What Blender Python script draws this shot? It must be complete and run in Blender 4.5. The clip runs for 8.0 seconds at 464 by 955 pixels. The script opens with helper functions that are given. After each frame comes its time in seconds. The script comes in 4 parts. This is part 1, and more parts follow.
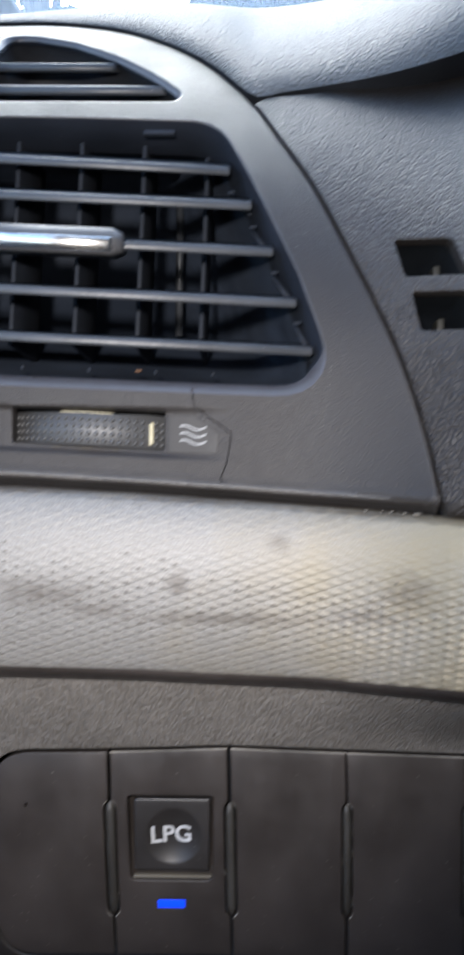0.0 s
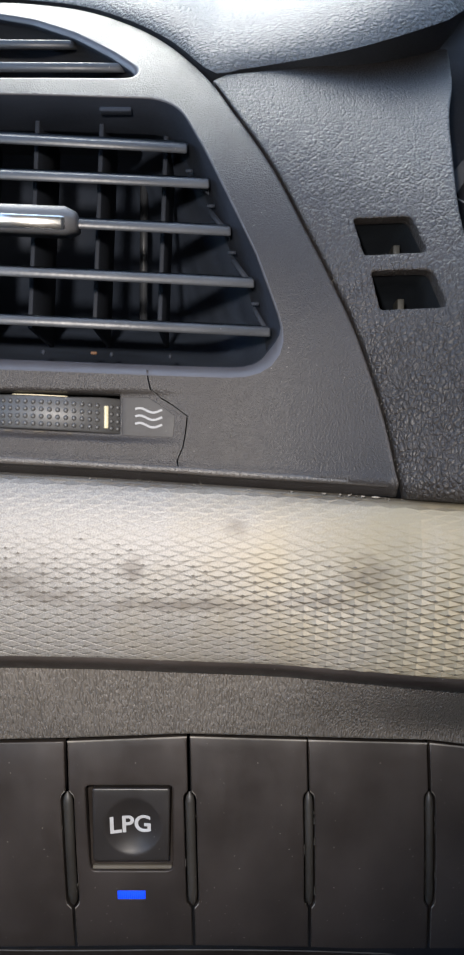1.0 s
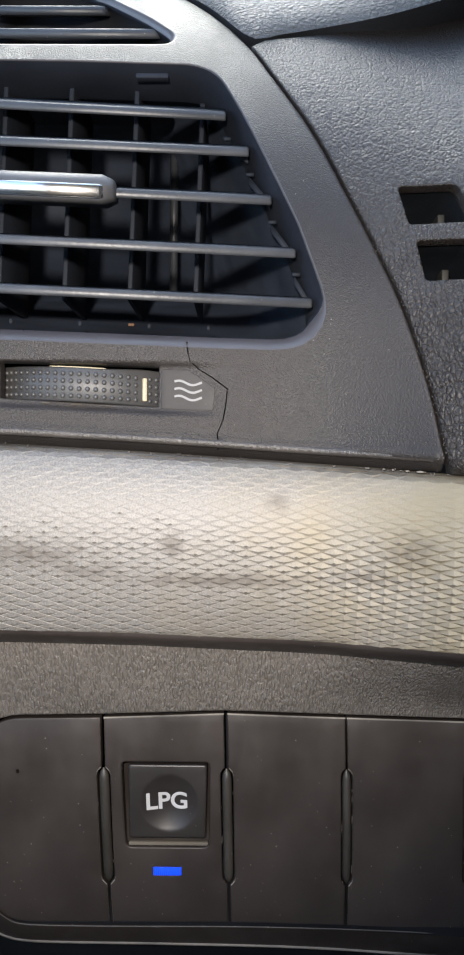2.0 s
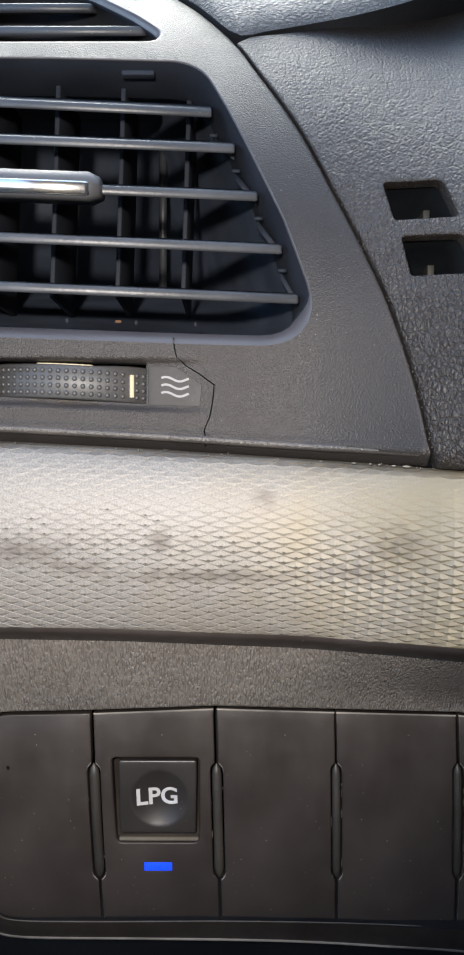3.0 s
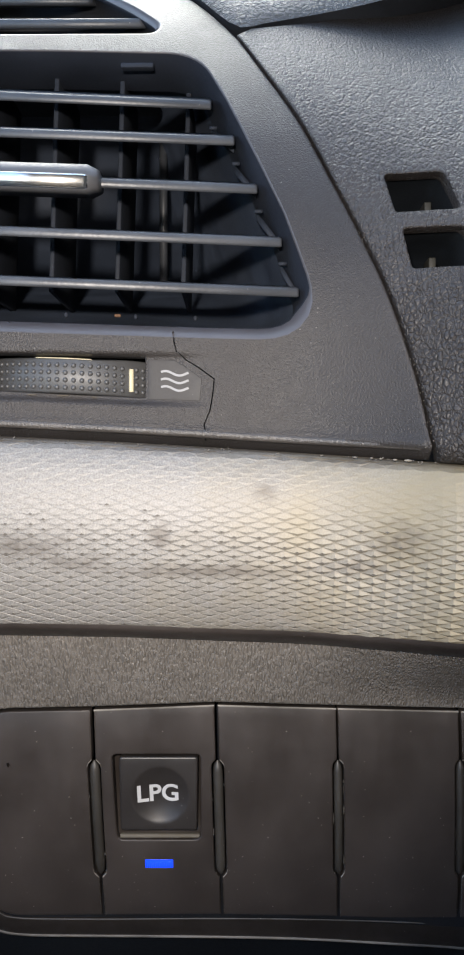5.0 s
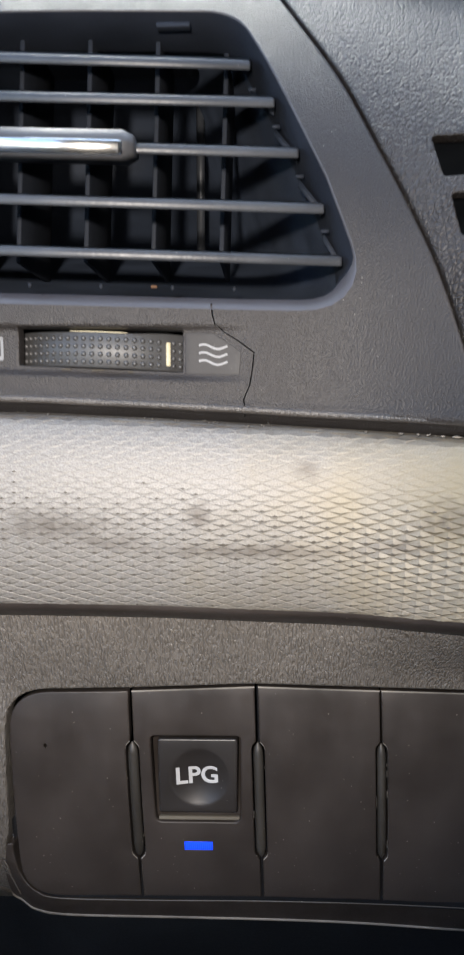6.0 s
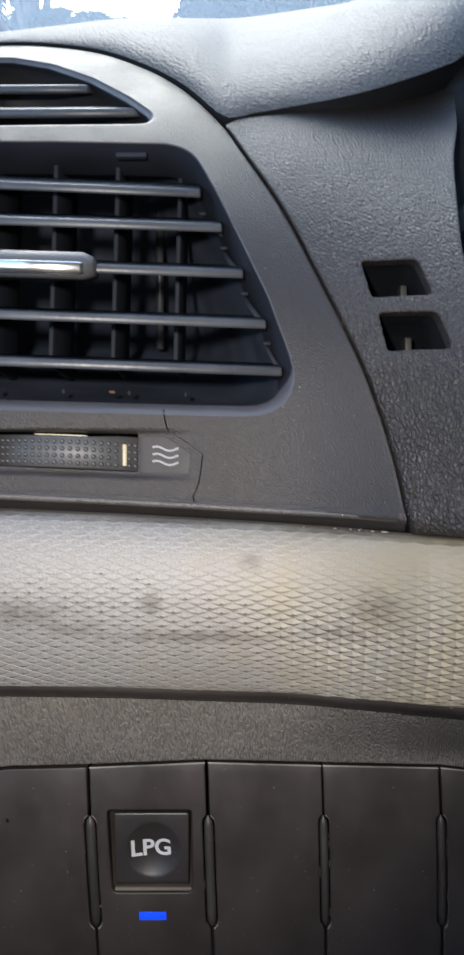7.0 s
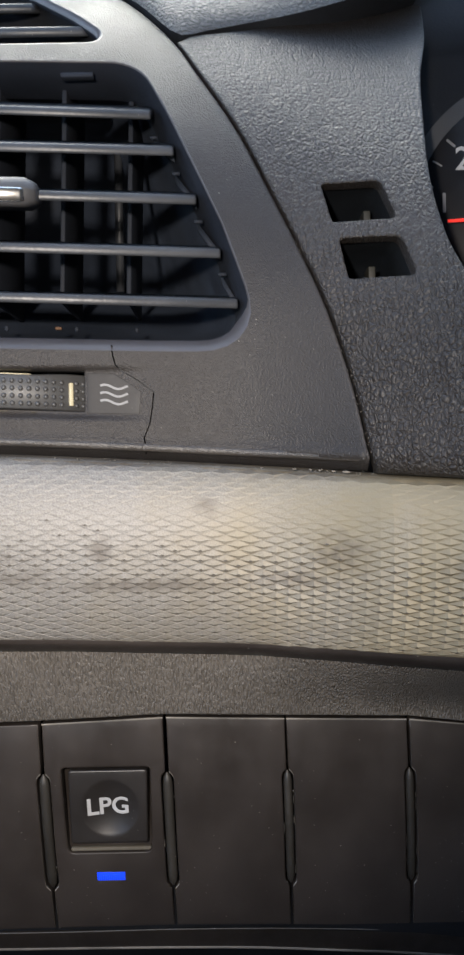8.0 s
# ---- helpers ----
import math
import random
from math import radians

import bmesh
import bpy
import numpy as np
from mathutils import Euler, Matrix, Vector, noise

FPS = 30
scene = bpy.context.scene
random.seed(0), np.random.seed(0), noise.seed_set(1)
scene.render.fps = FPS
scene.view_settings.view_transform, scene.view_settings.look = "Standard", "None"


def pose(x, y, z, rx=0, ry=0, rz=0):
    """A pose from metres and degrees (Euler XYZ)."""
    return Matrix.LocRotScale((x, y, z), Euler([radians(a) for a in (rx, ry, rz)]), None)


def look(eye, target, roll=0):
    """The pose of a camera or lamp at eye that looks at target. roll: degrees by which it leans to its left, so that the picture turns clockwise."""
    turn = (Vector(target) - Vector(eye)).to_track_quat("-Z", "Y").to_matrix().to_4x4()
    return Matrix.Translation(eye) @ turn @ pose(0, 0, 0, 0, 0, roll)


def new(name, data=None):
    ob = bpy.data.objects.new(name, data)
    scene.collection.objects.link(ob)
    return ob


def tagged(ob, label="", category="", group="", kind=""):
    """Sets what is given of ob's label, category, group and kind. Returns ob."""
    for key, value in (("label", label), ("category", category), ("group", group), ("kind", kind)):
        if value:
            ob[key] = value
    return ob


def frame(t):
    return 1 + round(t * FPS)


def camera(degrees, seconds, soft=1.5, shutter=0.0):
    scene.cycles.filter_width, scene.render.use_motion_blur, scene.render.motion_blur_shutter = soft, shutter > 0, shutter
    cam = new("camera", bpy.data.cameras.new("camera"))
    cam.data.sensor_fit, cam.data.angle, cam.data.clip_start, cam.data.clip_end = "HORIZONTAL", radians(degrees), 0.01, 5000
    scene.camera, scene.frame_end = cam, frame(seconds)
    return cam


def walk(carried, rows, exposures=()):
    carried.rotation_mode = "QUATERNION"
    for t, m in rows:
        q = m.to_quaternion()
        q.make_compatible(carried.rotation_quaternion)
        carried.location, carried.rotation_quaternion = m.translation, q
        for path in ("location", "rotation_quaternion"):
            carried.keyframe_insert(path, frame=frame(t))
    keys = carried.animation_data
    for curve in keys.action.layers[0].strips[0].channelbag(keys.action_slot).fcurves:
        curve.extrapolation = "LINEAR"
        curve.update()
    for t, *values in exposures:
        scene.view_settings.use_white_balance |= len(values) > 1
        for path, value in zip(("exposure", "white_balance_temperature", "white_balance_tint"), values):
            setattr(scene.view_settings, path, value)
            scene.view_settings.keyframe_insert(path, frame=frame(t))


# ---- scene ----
from mathutils import geometry

# ---- camera ----
# The dashboard is drawn in millimetres in a frame of its own: u to the right, d ahead, v up,
# with its origin where the camera rests for most of the shot. FRAME sets that frame into the car.
TILT = -22.0
FRAME = pose(0, 0, 1.25, TILT, 0, 0)
EXPOSURE = 2.25
cam = camera(24.7, 8.0, soft=2.3, shutter=0.4)
ROWS = [
    (0, -1.02, -7.11, 2.61, 1.754, -0.479, 0.711),
    (0.1, 2.49, -8.04, 5.95, 1.722, -0.415, 0.481),
    (0.2, 2.76, -9.90, 3.22, 2.462, -0.205, -0.134),
    (0.5, 1.11, -8.34, 2.73, 1.905, -0.302, -0.431),
    (1, 3.18, -3.09, 1.53, 1.210, -0.150, -0.428),
    (1.5, -1.79, 0.33, 1.05, 0.292, -0.466, 0.523),
    (3, 0.11, -0.41, 0.44, -0.102, -0.035, 0.190),
    (3.5, 0.00, 0.00, -0.00, -0.000, -0.000, 0.000),
    (4, 0.49, 1.07, -0.03, -0.223, 0.016, 0.146),
    (5.5, 0.61, 1.03, -0.07, -0.247, 0.106, 0.372),
    (5.7, 0.60, 1.40, 0.05, -0.330, 0.110, 0.390),
    (5.9, 0.14, 11.00, 1.30, -2.340, 0.080, 2.280),
    (6, 0.07, 7.41, 1.86, -2.061, 0.230, 2.391),
    (6.2, -3.39, 2.09, 2.23, -1.570, 0.089, 2.104),
    (6.3, -3.71, -0.15, 1.50, -1.150, -0.210, 2.513),
    (6.4, -6.11, -2.66, 1.93, -0.920, -0.338, 2.225),
    (6.5, -6.70, -13.35, -1.74, 2.102, -0.986, 2.476),
    (6.6, -3.39, -20.71, 2.03, 3.377, -0.679, 2.751),
    (6.7, -1.44, -18.04, 5.87, 2.623, -0.644, 2.416),
    (6.8, 1.10, -17.48, 5.86, 2.488, -0.255, 1.717),
    (7, 3.97, -10.61, 6.59, 1.696, 0.317, 0.573),
    (7.5, 5.89, -6.33, 4.92, 0.484, 0.732, -0.039),
    (8, 8.98, 1.58, 3.37, -0.592, 0.984, -0.427),
]
walk(cam, [(t, FRAME @ pose(x / 1000, y / 1000, z / 1000, 90 + rx, ry, rz)) for t, x, y, z, rx, ry, rz in ROWS],
     exposures=[(t, EXPOSURE + e, k, 10) for t, e, k in (
         (0.0, -0.05, 5900), (0.7, -0.02, 6150), (1.5, 0.05, 6350), (5.5, 0.05, 6350), (6.2, 0.05, 6350), (6.6, -0.15, 6050), (7.0, -0.25, 6150), (7.5, -0.34, 6350), (8.0, -0.29, 6500))])

# ---- world, sun, lamps ----
world = bpy.data.worlds.new("sky")
scene.world = world
world.use_nodes = True
wn = world.node_tree.nodes
sky = wn.new("ShaderNodeTexSky")
sky.sky_type, sky.sun_disc = "NISHITA", False
sky.sun_elevation, sky.sun_rotation = radians(35.6), radians(-8.5)
sky.dust_density, sky.air_density = 1.5, 1.0
world.node_tree.links.new(sky.outputs["Color"], wn["Background"].inputs["Color"])
wn["Background"].inputs["Strength"].default_value = 0.15

sun = new("sun", bpy.data.lights.new("sun", "SUN"))
sun.data.energy, sun.data.angle, sun.data.color = 0.36, radians(24), (1.0, 0.96, 0.90)
sun.matrix_world = look((-1.2, 8, 5.8), (0, 0, 0))

# the small white torch held beside the camera, whose glint shows on the silver strip
torch = new("torch_light", bpy.data.lights.new("torch_light", "SPOT"))
torch.data.shadow_soft_size, torch.data.spot_size, torch.data.spot_blend = 0.0035, radians(66), 1.0
torch.data.energy, torch.data.color = 1.08, (1.0, 0.90, 0.80)
torch.matrix_world = FRAME @ look((-0.010, -0.024, 0.016), (-0.032, 0.2, 0.014))


# ---- small geometry tools (millimetres in the dashboard's frame) ----
origins = {}


def put(ob, at):
    """Set a top-level object at a place of the dashboard's frame."""
    ob.matrix_world = FRAME @ Matrix.Translation([c / 1000 for c in at])
    origins[ob.name] = at
    return ob


def thing(name, at, label, category, group="", kind=""):
    return tagged(put(new(name), at), label, category, group, kind)


def to_mesh(name, bm, material, at, smooth=True):
    for v in bm.verts:
        v.co = [(a - b) / 1000 for a, b in zip(v.co, at)]
    for face in bm.faces:
        face.smooth = smooth
    me = bpy.data.meshes.new(name)
    bm.to_mesh(me)
    bm.free()
    me.materials.append(material)
    return me


def part(name, bm, material, parent, label="", smooth=True):
    ob = new(name, to_mesh(name, bm, material, origins[parent.name], smooth))
    ob.parent = parent
    origins[ob.name] = origins[parent.name]
    return tagged(ob, label)


def solid(name, bm, material, at, label, category="", group="", kind="", smooth=True):
    ob = new(name, to_mesh(name, bm, material, at, smooth))
    return tagged(put(ob, at), label, category, group, kind)


def spline(pts, n=8):
    """A Catmull-Rom curve through open points."""
    p = [np.array(q, float) for q in pts]
    p = [2 * p[0] - p[1]] + p + [2 * p[-1] - p[-2]]
    out = []
    for a, b, c, d in zip(p, p[1:], p[2:], p[3:]):
        for k in range(n):
            t = k / n
            out.append(0.5 * (2 * b + (c - a) * t + (2 * a - 5 * b + 4 * c - d) * t * t + (3 * b - a - 3 * c + d) * t ** 3))
    return [tuple(q) for q in out] + [tuple(p[-2])]


def fillet(corners, n=7):
    """A closed polygon of (u, v, radius) with rounded corners."""
    out = []
    m = len(corners)
    for i, (x, y, r) in enumerate(corners):
        p, a, b = np.array([x, y]), np.array(corners[i - 1][:2]), np.array(corners[(i + 1) % m][:2])
        if r <= 0:
            out.append((x, y))
            continue
        ua, ub = (a - p) / np.linalg.norm(a - p), (b - p) / np.linalg.norm(b - p)
        half = math.acos(max(-1, min(1, float(ua @ ub)))) / 2
        cut = min(r / math.tan(half), 0.49 * np.linalg.norm(a - p), 0.49 * np.linalg.norm(b - p))
        s, e = p + ua * cut, p + ub * cut
        for k in range(n + 1):
            t = k / n
            out.append(tuple((1 - t) ** 2 * s + 2 * t * (1 - t) * (0.25 * p * 1.0 + 0.75 * p) + t * t * e))
    return out


def dense(loop, step):
    """Resample a closed polygon; keeps its corners."""
    out = []
    for a, b in zip(loop, loop[1:] + loop[:1]):
        a, b = np.array(a), np.array(b)
        n = max(1, int(round(np.linalg.norm(b - a) / step)))
        if np.linalg.norm(b - a) < 1e-4:
            continue
        out += [a + (b - a) * k / n for k in range(n)]
    out = np.array(out)
    area = np.sum(out[:, 0] * np.roll(out[:, 1], -1) - out[:, 1] * np.roll(out[:, 0], -1))
    return out if area > 0 else out[::-1]


def offset(loop, by):
    t = np.roll(loop, -1, 0) - np.roll(loop, 1, 0)
    t /= np.linalg.norm(t, axis=1)[:, None] + 1e-9
    return loop + by * np.stack([t[:, 1], -t[:, 0]], 1)


def inside(p, loop):
    x, y = p[:, :1], p[:, 1:]
    a, b = loop, np.roll(loop, -1, 0)
    cross = (a[:, 1] > y) != (b[:, 1] > y)
    at = a[:, 0] + (y - a[:, 1]) / np.where(b[:, 1] == a[:, 1], 1e-9, b[:, 1] - a[:, 1]) * (b[:, 0] - a[:, 0])
    return (np.sum(cross & (x < at), axis=1) % 2) == 1


def shell(surf, outline, r=0.6, h=3.0, holes=(), step=2.0, zones=(), edge=1.2):
    """A moulded sheet over the surface d = surf(u, v), with rounded borders that turn back by h. holes: (loop, radius, depth) or, with a flat bevel,
    (loop, radius, depth, the lip's share and the wall's steepness by the direction in which that side lies)."""
    outer = dense(list(map(tuple, outline)), edge)
    tops, walls = [offset(outer, -r)], [(1, r, h)]
    for loop, hr, hh, *_ in holes:
        loop = dense(list(map(tuple, loop)), edge if hr > 0 else 0.5)
        tops.append(offset(loop, hr))
        walls.append((-1, hr, hh))
    crisp = [False] + [len(x) > 3 for x in holes]
    steeps = [None] + [x[3] if len(x) > 3 else None for x in holes]
    lo, hi = outer.min(0), outer.max(0)
    pts = np.stack(np.meshgrid(np.arange(lo[0], hi[0], step), np.arange(lo[1], hi[1], step)), -1).reshape(-1, 2)
    pts = pts + (np.arange(len(pts)) % 2)[:, None] * [0, step * 0.01]
    margin = np.full(len(pts), step * 0.45)
    for u0, u1, v0, v1, s in zones:
        keep = (pts[:, 0] < u0) | (pts[:, 0] > u1) | (pts[:, 1] < v0) | (pts[:, 1] > v1)
        fine = np.stack(np.meshgrid(np.arange(u0, u1, s), np.arange(v0, v1, s)), -1).reshape(-1, 2)
        pts = np.concatenate([pts[keep], fine])
        margin = np.concatenate([margin[keep], np.full(len(fine), s * 0.45)])
    ok = inside(pts, tops[0])
    for loop in tops[1:]:
        ok &= ~inside(pts, loop)
    pts, margin = pts[ok], margin[ok]
    border = np.concatenate(tops)
    near = np.array([np.min(np.sum((border - p) ** 2, 1)) for p in pts]) if len(pts) else np.zeros(0)
    pts = pts[near > margin ** 2]
    coords, edges, n = [], [], 0
    for loop in tops:
        k = len(loop)
        edges += [(n + i, n + (i + 1) % k) for i in range(k)]
        coords += [Vector(p) for p in loop]
        n += k
    coords += [Vector(p) for p in pts]
    vs, _, tris, orig, _, _ = geometry.delaunay_2d_cdt(coords, edges, [], 0, 1e-5)
    flat = np.array([tuple(v) for v in vs])
    mid = np.array([flat[list(f)].mean(0) for f in tris])
    keep = inside(mid, tops[0])
    for loop in tops[1:]:
        keep &= ~inside(mid, loop)
    bm = bmesh.new()
    verts = [bm.verts.new((u, surf(u, v), v)) for u, v in flat]
    for f, k in zip(tris, keep):
        if k:
            bm.faces.new([verts[i] for i in reversed(f)] if np.cross(flat[f[1]] - flat[f[0]], flat[f[2]] - flat[f[0]]) < 0 else [verts[i] for i in f])
    where = {}
    for i, ids in enumerate(orig):
        for k in ids:
            where[k] = i
    n = 0
    for loop, (sign, hr, hh), sharp, steep in zip(tops, walls, crisp, steeps):
        ring = [verts[where[n + i]] for i in range(len(loop))]
        n += len(loop)
        if hr == 0 or sharp:
            ring = [bm.verts.new(v.co) for v in ring]
        steps = [(hr * math.sin(a), hr * (1 - math.cos(a))) for a in (0.39, 0.79, 1.18, 1.57)] if hr > 0 else []
        stages = [(np.full(len(loop), off), np.full(len(loop), dep), int(sharp)) for off, dep in steps + [(hr, hh)]]
        if sharp:
            # a bevelled lip of the sheet itself, then the inner wall
            lip, slope = np.array([steep(*a) for a in offset(loop, 1.0) - loop]).T
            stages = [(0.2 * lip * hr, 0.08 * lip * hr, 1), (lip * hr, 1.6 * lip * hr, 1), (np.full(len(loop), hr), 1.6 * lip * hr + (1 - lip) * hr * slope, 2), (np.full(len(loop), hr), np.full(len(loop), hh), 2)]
        for off, dep, index in stages:
            flatring = offset(loop, 1.0) - loop
            flatring = loop + flatring * (sign * off)[:, None]
            nxt = [bm.verts.new((u, surf(u, v) + k, v)) for (u, v), k in zip(flatring, dep)]
            for i in range(len(ring)):
                j = (i + 1) % len(ring)
                if ring[i] is not ring[j]:
                    q = (ring[i], ring[j], nxt[j], nxt[i])
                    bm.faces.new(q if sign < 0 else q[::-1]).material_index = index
            ring = nxt
    bm.normal_update()
    if sum(f.normal.y * f.calc_area() for f in bm.faces) > 0:
        bmesh.ops.reverse_faces(bm, faces=bm.faces)
    return bm


def tube(surf, loop, near, far, grow=0.0, step=1.5, taper=0.0, run=(0, 0)):
    """A well behind an opening: walls from surf + near to surf + far, closed at the back."""
    loop = offset(dense(list(map(tuple, loop)), step), grow)
    mid = loop.mean(0)
    bm = bmesh.new()
    a = [bm.verts.new((u, surf(u, v) + near, v)) for u, v in loop]
    back = mid + (loop - mid) * (1 - taper) + np.array(run)
    b = [bm.verts.new((u, surf(*mid) + far, v)) for u, v in back]
    for i in range(len(a)):
        j = (i + 1) % len(a)
        bm.faces.new((a[i], a[j], b[j], b[i]))
    bm.faces.new(b)
    return bm


def grid(f, nu, nw):
    bm = bmesh.new()
    v = [[bm.verts.new(f(i / nu, j / nw)) for j in range(nw + 1)] for i in range(nu + 1)]
    for i in range(nu):
        for j in range(nw):
            bm.faces.new((v[i][j], v[i + 1][j], v[i + 1][j + 1], v[i][j + 1]))
    return bm


def sweep(section, ends, cap=True):
    """A bar: the closed section of (d, v) offsets carried through the places in ends."""
    bm = bmesh.new()
    rings = [[bm.verts.new((u, d + a * k, v + b * k)) for a, b in section] for u, d, v, k in ends]
    m = len(section)
    for p, q in zip(rings, rings[1:]):
        for i in range(m):
            bm.faces.new((p[i], p[(i + 1) % m], q[(i + 1) % m], q[i]))
    if cap:
        bm.faces.new(rings[0][::-1]), bm.faces.new(rings[-1])
    bmesh.ops.recalc_face_normals(bm, faces=bm.faces)
    return bm


def block(lo, hi, bevel=0.0, segments=2):
    bm = bmesh.new()
    bmesh.ops.create_cube(bm, size=1)
    for v in bm.verts:
        v.co = [(a + b) / 2 + c * (b - a) for a, b, c in zip(lo, hi, v.co)]
    if bevel:
        bmesh.ops.bevel(bm, geom=bm.edges[:], offset=bevel, segments=segments, affect="EDGES", profile=0.5)
    return bm


def ribbon(surf, line, width, lift=0.12):
    """A printed line lying on a surface."""
    p = np.array(line, float)
    t = np.gradient(p, axis=0)
    t /= np.linalg.norm(t, axis=1)[:, None]
    n = np.stack([-t[:, 1], t[:, 0]], 1) * width / 2
    bm = bmesh.new()
    a = [bm.verts.new((u, surf(u, v) - lift, v)) for u, v in p + n]
    b = [bm.verts.new((u, surf(u, v) - lift, v)) for u, v in p - n]
    for i in range(len(p) - 1):
        bm.faces.new((a[i], a[i + 1], b[i + 1], b[i]))
    return bm


def lettering(text, mid, height, surf, lift=0.12, width=0.0, turn=0.0, bold=0.0):
    """Characters of the built-in font, laid on a surface."""
    cu = bpy.data.curves.new("letters", "FONT")
    cu.body, cu.align_x, cu.align_y, cu.offset, cu.resolution_u = text, "CENTER", "CENTER", bold, 6
    ob = new("letters", cu)
    me = ob.to_mesh()
    co = np.array([v.co[:2] for v in me.vertices])
    faces = [list(p.vertices) for p in me.polygons]
    ob.to_mesh_clear()
    bpy.data.objects.remove(ob)
    lo, hi = co.min(0), co.max(0)
    co = (co - (lo + hi) / 2) * height / (hi[1] - lo[1])
    if width:
        co[:, 0] *= width / (co[:, 0].max() - co[:, 0].min())
    c, s = math.cos(radians(turn)), math.sin(radians(turn))
    co = np.array([(mid[0] + x * c - y * s, mid[1] + x * s + y * c) for x, y in co])
    bm = bmesh.new()
    vs = [bm.verts.new((u, surf(u, v) - lift, v)) for u, v in co]
    for f in faces:
        bm.faces.new([vs[i] for i in f])
    return bm


def merge(*meshes):
    """Several small pieces of one moulding as one mesh."""
    out = bmesh.new()
    for bm in meshes:
        base = [out.verts.new(v.co) for v in bm.verts]
        bm.verts.index_update()
        for f in bm.faces:
            out.faces.new([base[v.index] for v in f.verts])
        bm.free()
    return out


def ramp(x, a, b):
    t = min(1.0, max(0.0, (x - a) / (b - a)))
    return t * t * (3 - 2 * t)


def along(x, table):
    return float(np.interp(x, [p[0] for p in table], [p[1] for p in table]))


# ---- materials ----
def shader(name):
    m = bpy.data.materials.new(name)
    m.use_nodes = True
    return m, m.node_tree, m.node_tree.nodes["Principled BSDF"]


def coords(tree, scale, stretch=(1, 1, 1), warp=0.0, warp_size=4.0):
    """Object coordinates in units of so many millimetres, with an optional wander."""
    tc, mp = tree.nodes.new("ShaderNodeTexCoord"), tree.nodes.new("ShaderNodeMapping")
    mp.inputs["Scale"].default_value = [1000 / scale * s for s in stretch]
    tree.links.new(tc.outputs["Object"], mp.inputs["Vector"])
    out = mp.outputs["Vector"]
    if warp:
        no = tree.nodes.new("ShaderNodeTexNoise")
        no.inputs["Scale"].default_value, no.inputs["Detail"].default_value = 1 / warp_size, 2
        tree.links.new(out, no.inputs["Vector"])
        mix = tree.nodes.new("ShaderNodeMix")
        mix.data_type, mix.blend_type, mix.clamp_factor = "RGBA", "LINEAR_LIGHT", False
        mix.inputs["Factor"].default_value = warp
        tree.links.new(out, mix.inputs["A"]), tree.links.new(no.outputs["Color"], mix.inputs["B"])
        out = mix.outputs["Result"]
    return out


def noise_of(tree, vector, scale=1.0, detail=3, rough=0.55):
    no = tree.nodes.new("ShaderNodeTexNoise")
    no.inputs["Scale"].default_value, no.inputs["Detail"].default_value, no.inputs["Roughness"].default_value = scale, detail, rough
    tree.links.new(vector, no.inputs["Vector"])
    return no.outputs["Fac"]


def span(tree, value, a, b, c, d):
    mr = tree.nodes.new("ShaderNodeMapRange")
    for key, x in zip(("From Min", "From Max", "To Min", "To Max"), (a, b, c, d)):
        mr.inputs[key].default_value = x
    tree.links.new(value, mr.inputs["Value"])
    return mr.outputs["Result"]


def math_of(tree, op, a, b):
    ma = tree.nodes.new("ShaderNodeMath")
    ma.operation = op
    for k, x in enumerate((a, b)):
        if isinstance(x, (int, float)):
            ma.inputs[k].default_value = x
        else:
            tree.links.new(x, ma.inputs[k])
    return ma.outputs[0]


def tint(tree, value, dark, light):
    mix = tree.nodes.new("ShaderNodeMix")
    mix.data_type = "RGBA"
    mix.inputs["A"].default_value, mix.inputs["B"].default_value = (*dark, 1), (*light, 1)
    tree.links.new(value, mix.inputs["Factor"])
    return mix.outputs["Result"]


def blend(tree, value, a, colour):
    mix = tree.nodes.new("ShaderNodeMix")
    mix.data_type = "RGBA"
    mix.inputs["B"].default_value = (*colour, 1)
    tree.links.new(value, mix.inputs["Factor"]), tree.links.new(a, mix.inputs["A"])
    return mix.outputs["Result"]


def bump(tree, height, distance, strength=1.0, under=None):
    b = tree.nodes.new("ShaderNodeBump")
    b.inputs["Strength"].default_value, b.inputs["Distance"].default_value = strength, distance / 1000
    tree.links.new(height, b.inputs["Height"])
    if under:
        tree.links.new(under, b.inputs["Normal"])
    return b.outputs["Normal"]


def specks(tree, size, share):
    """Scattered dust: 1 on the specks, 0 elsewhere."""
    vo = tree.nodes.new("ShaderNodeTexVoronoi")
    vo.inputs["Scale"].default_value = 1
    tree.links.new(coords(tree, size), vo.inputs["Vector"])
    some = span(tree, noise_of(tree, coords(tree, size * 3.1), 1, 2), 0.52, 0.60, 0, 1)
    return math_of(tree, "MULTIPLY", span(tree, vo.outputs["Distance"], share, share * 0.5, 0, 1), some)


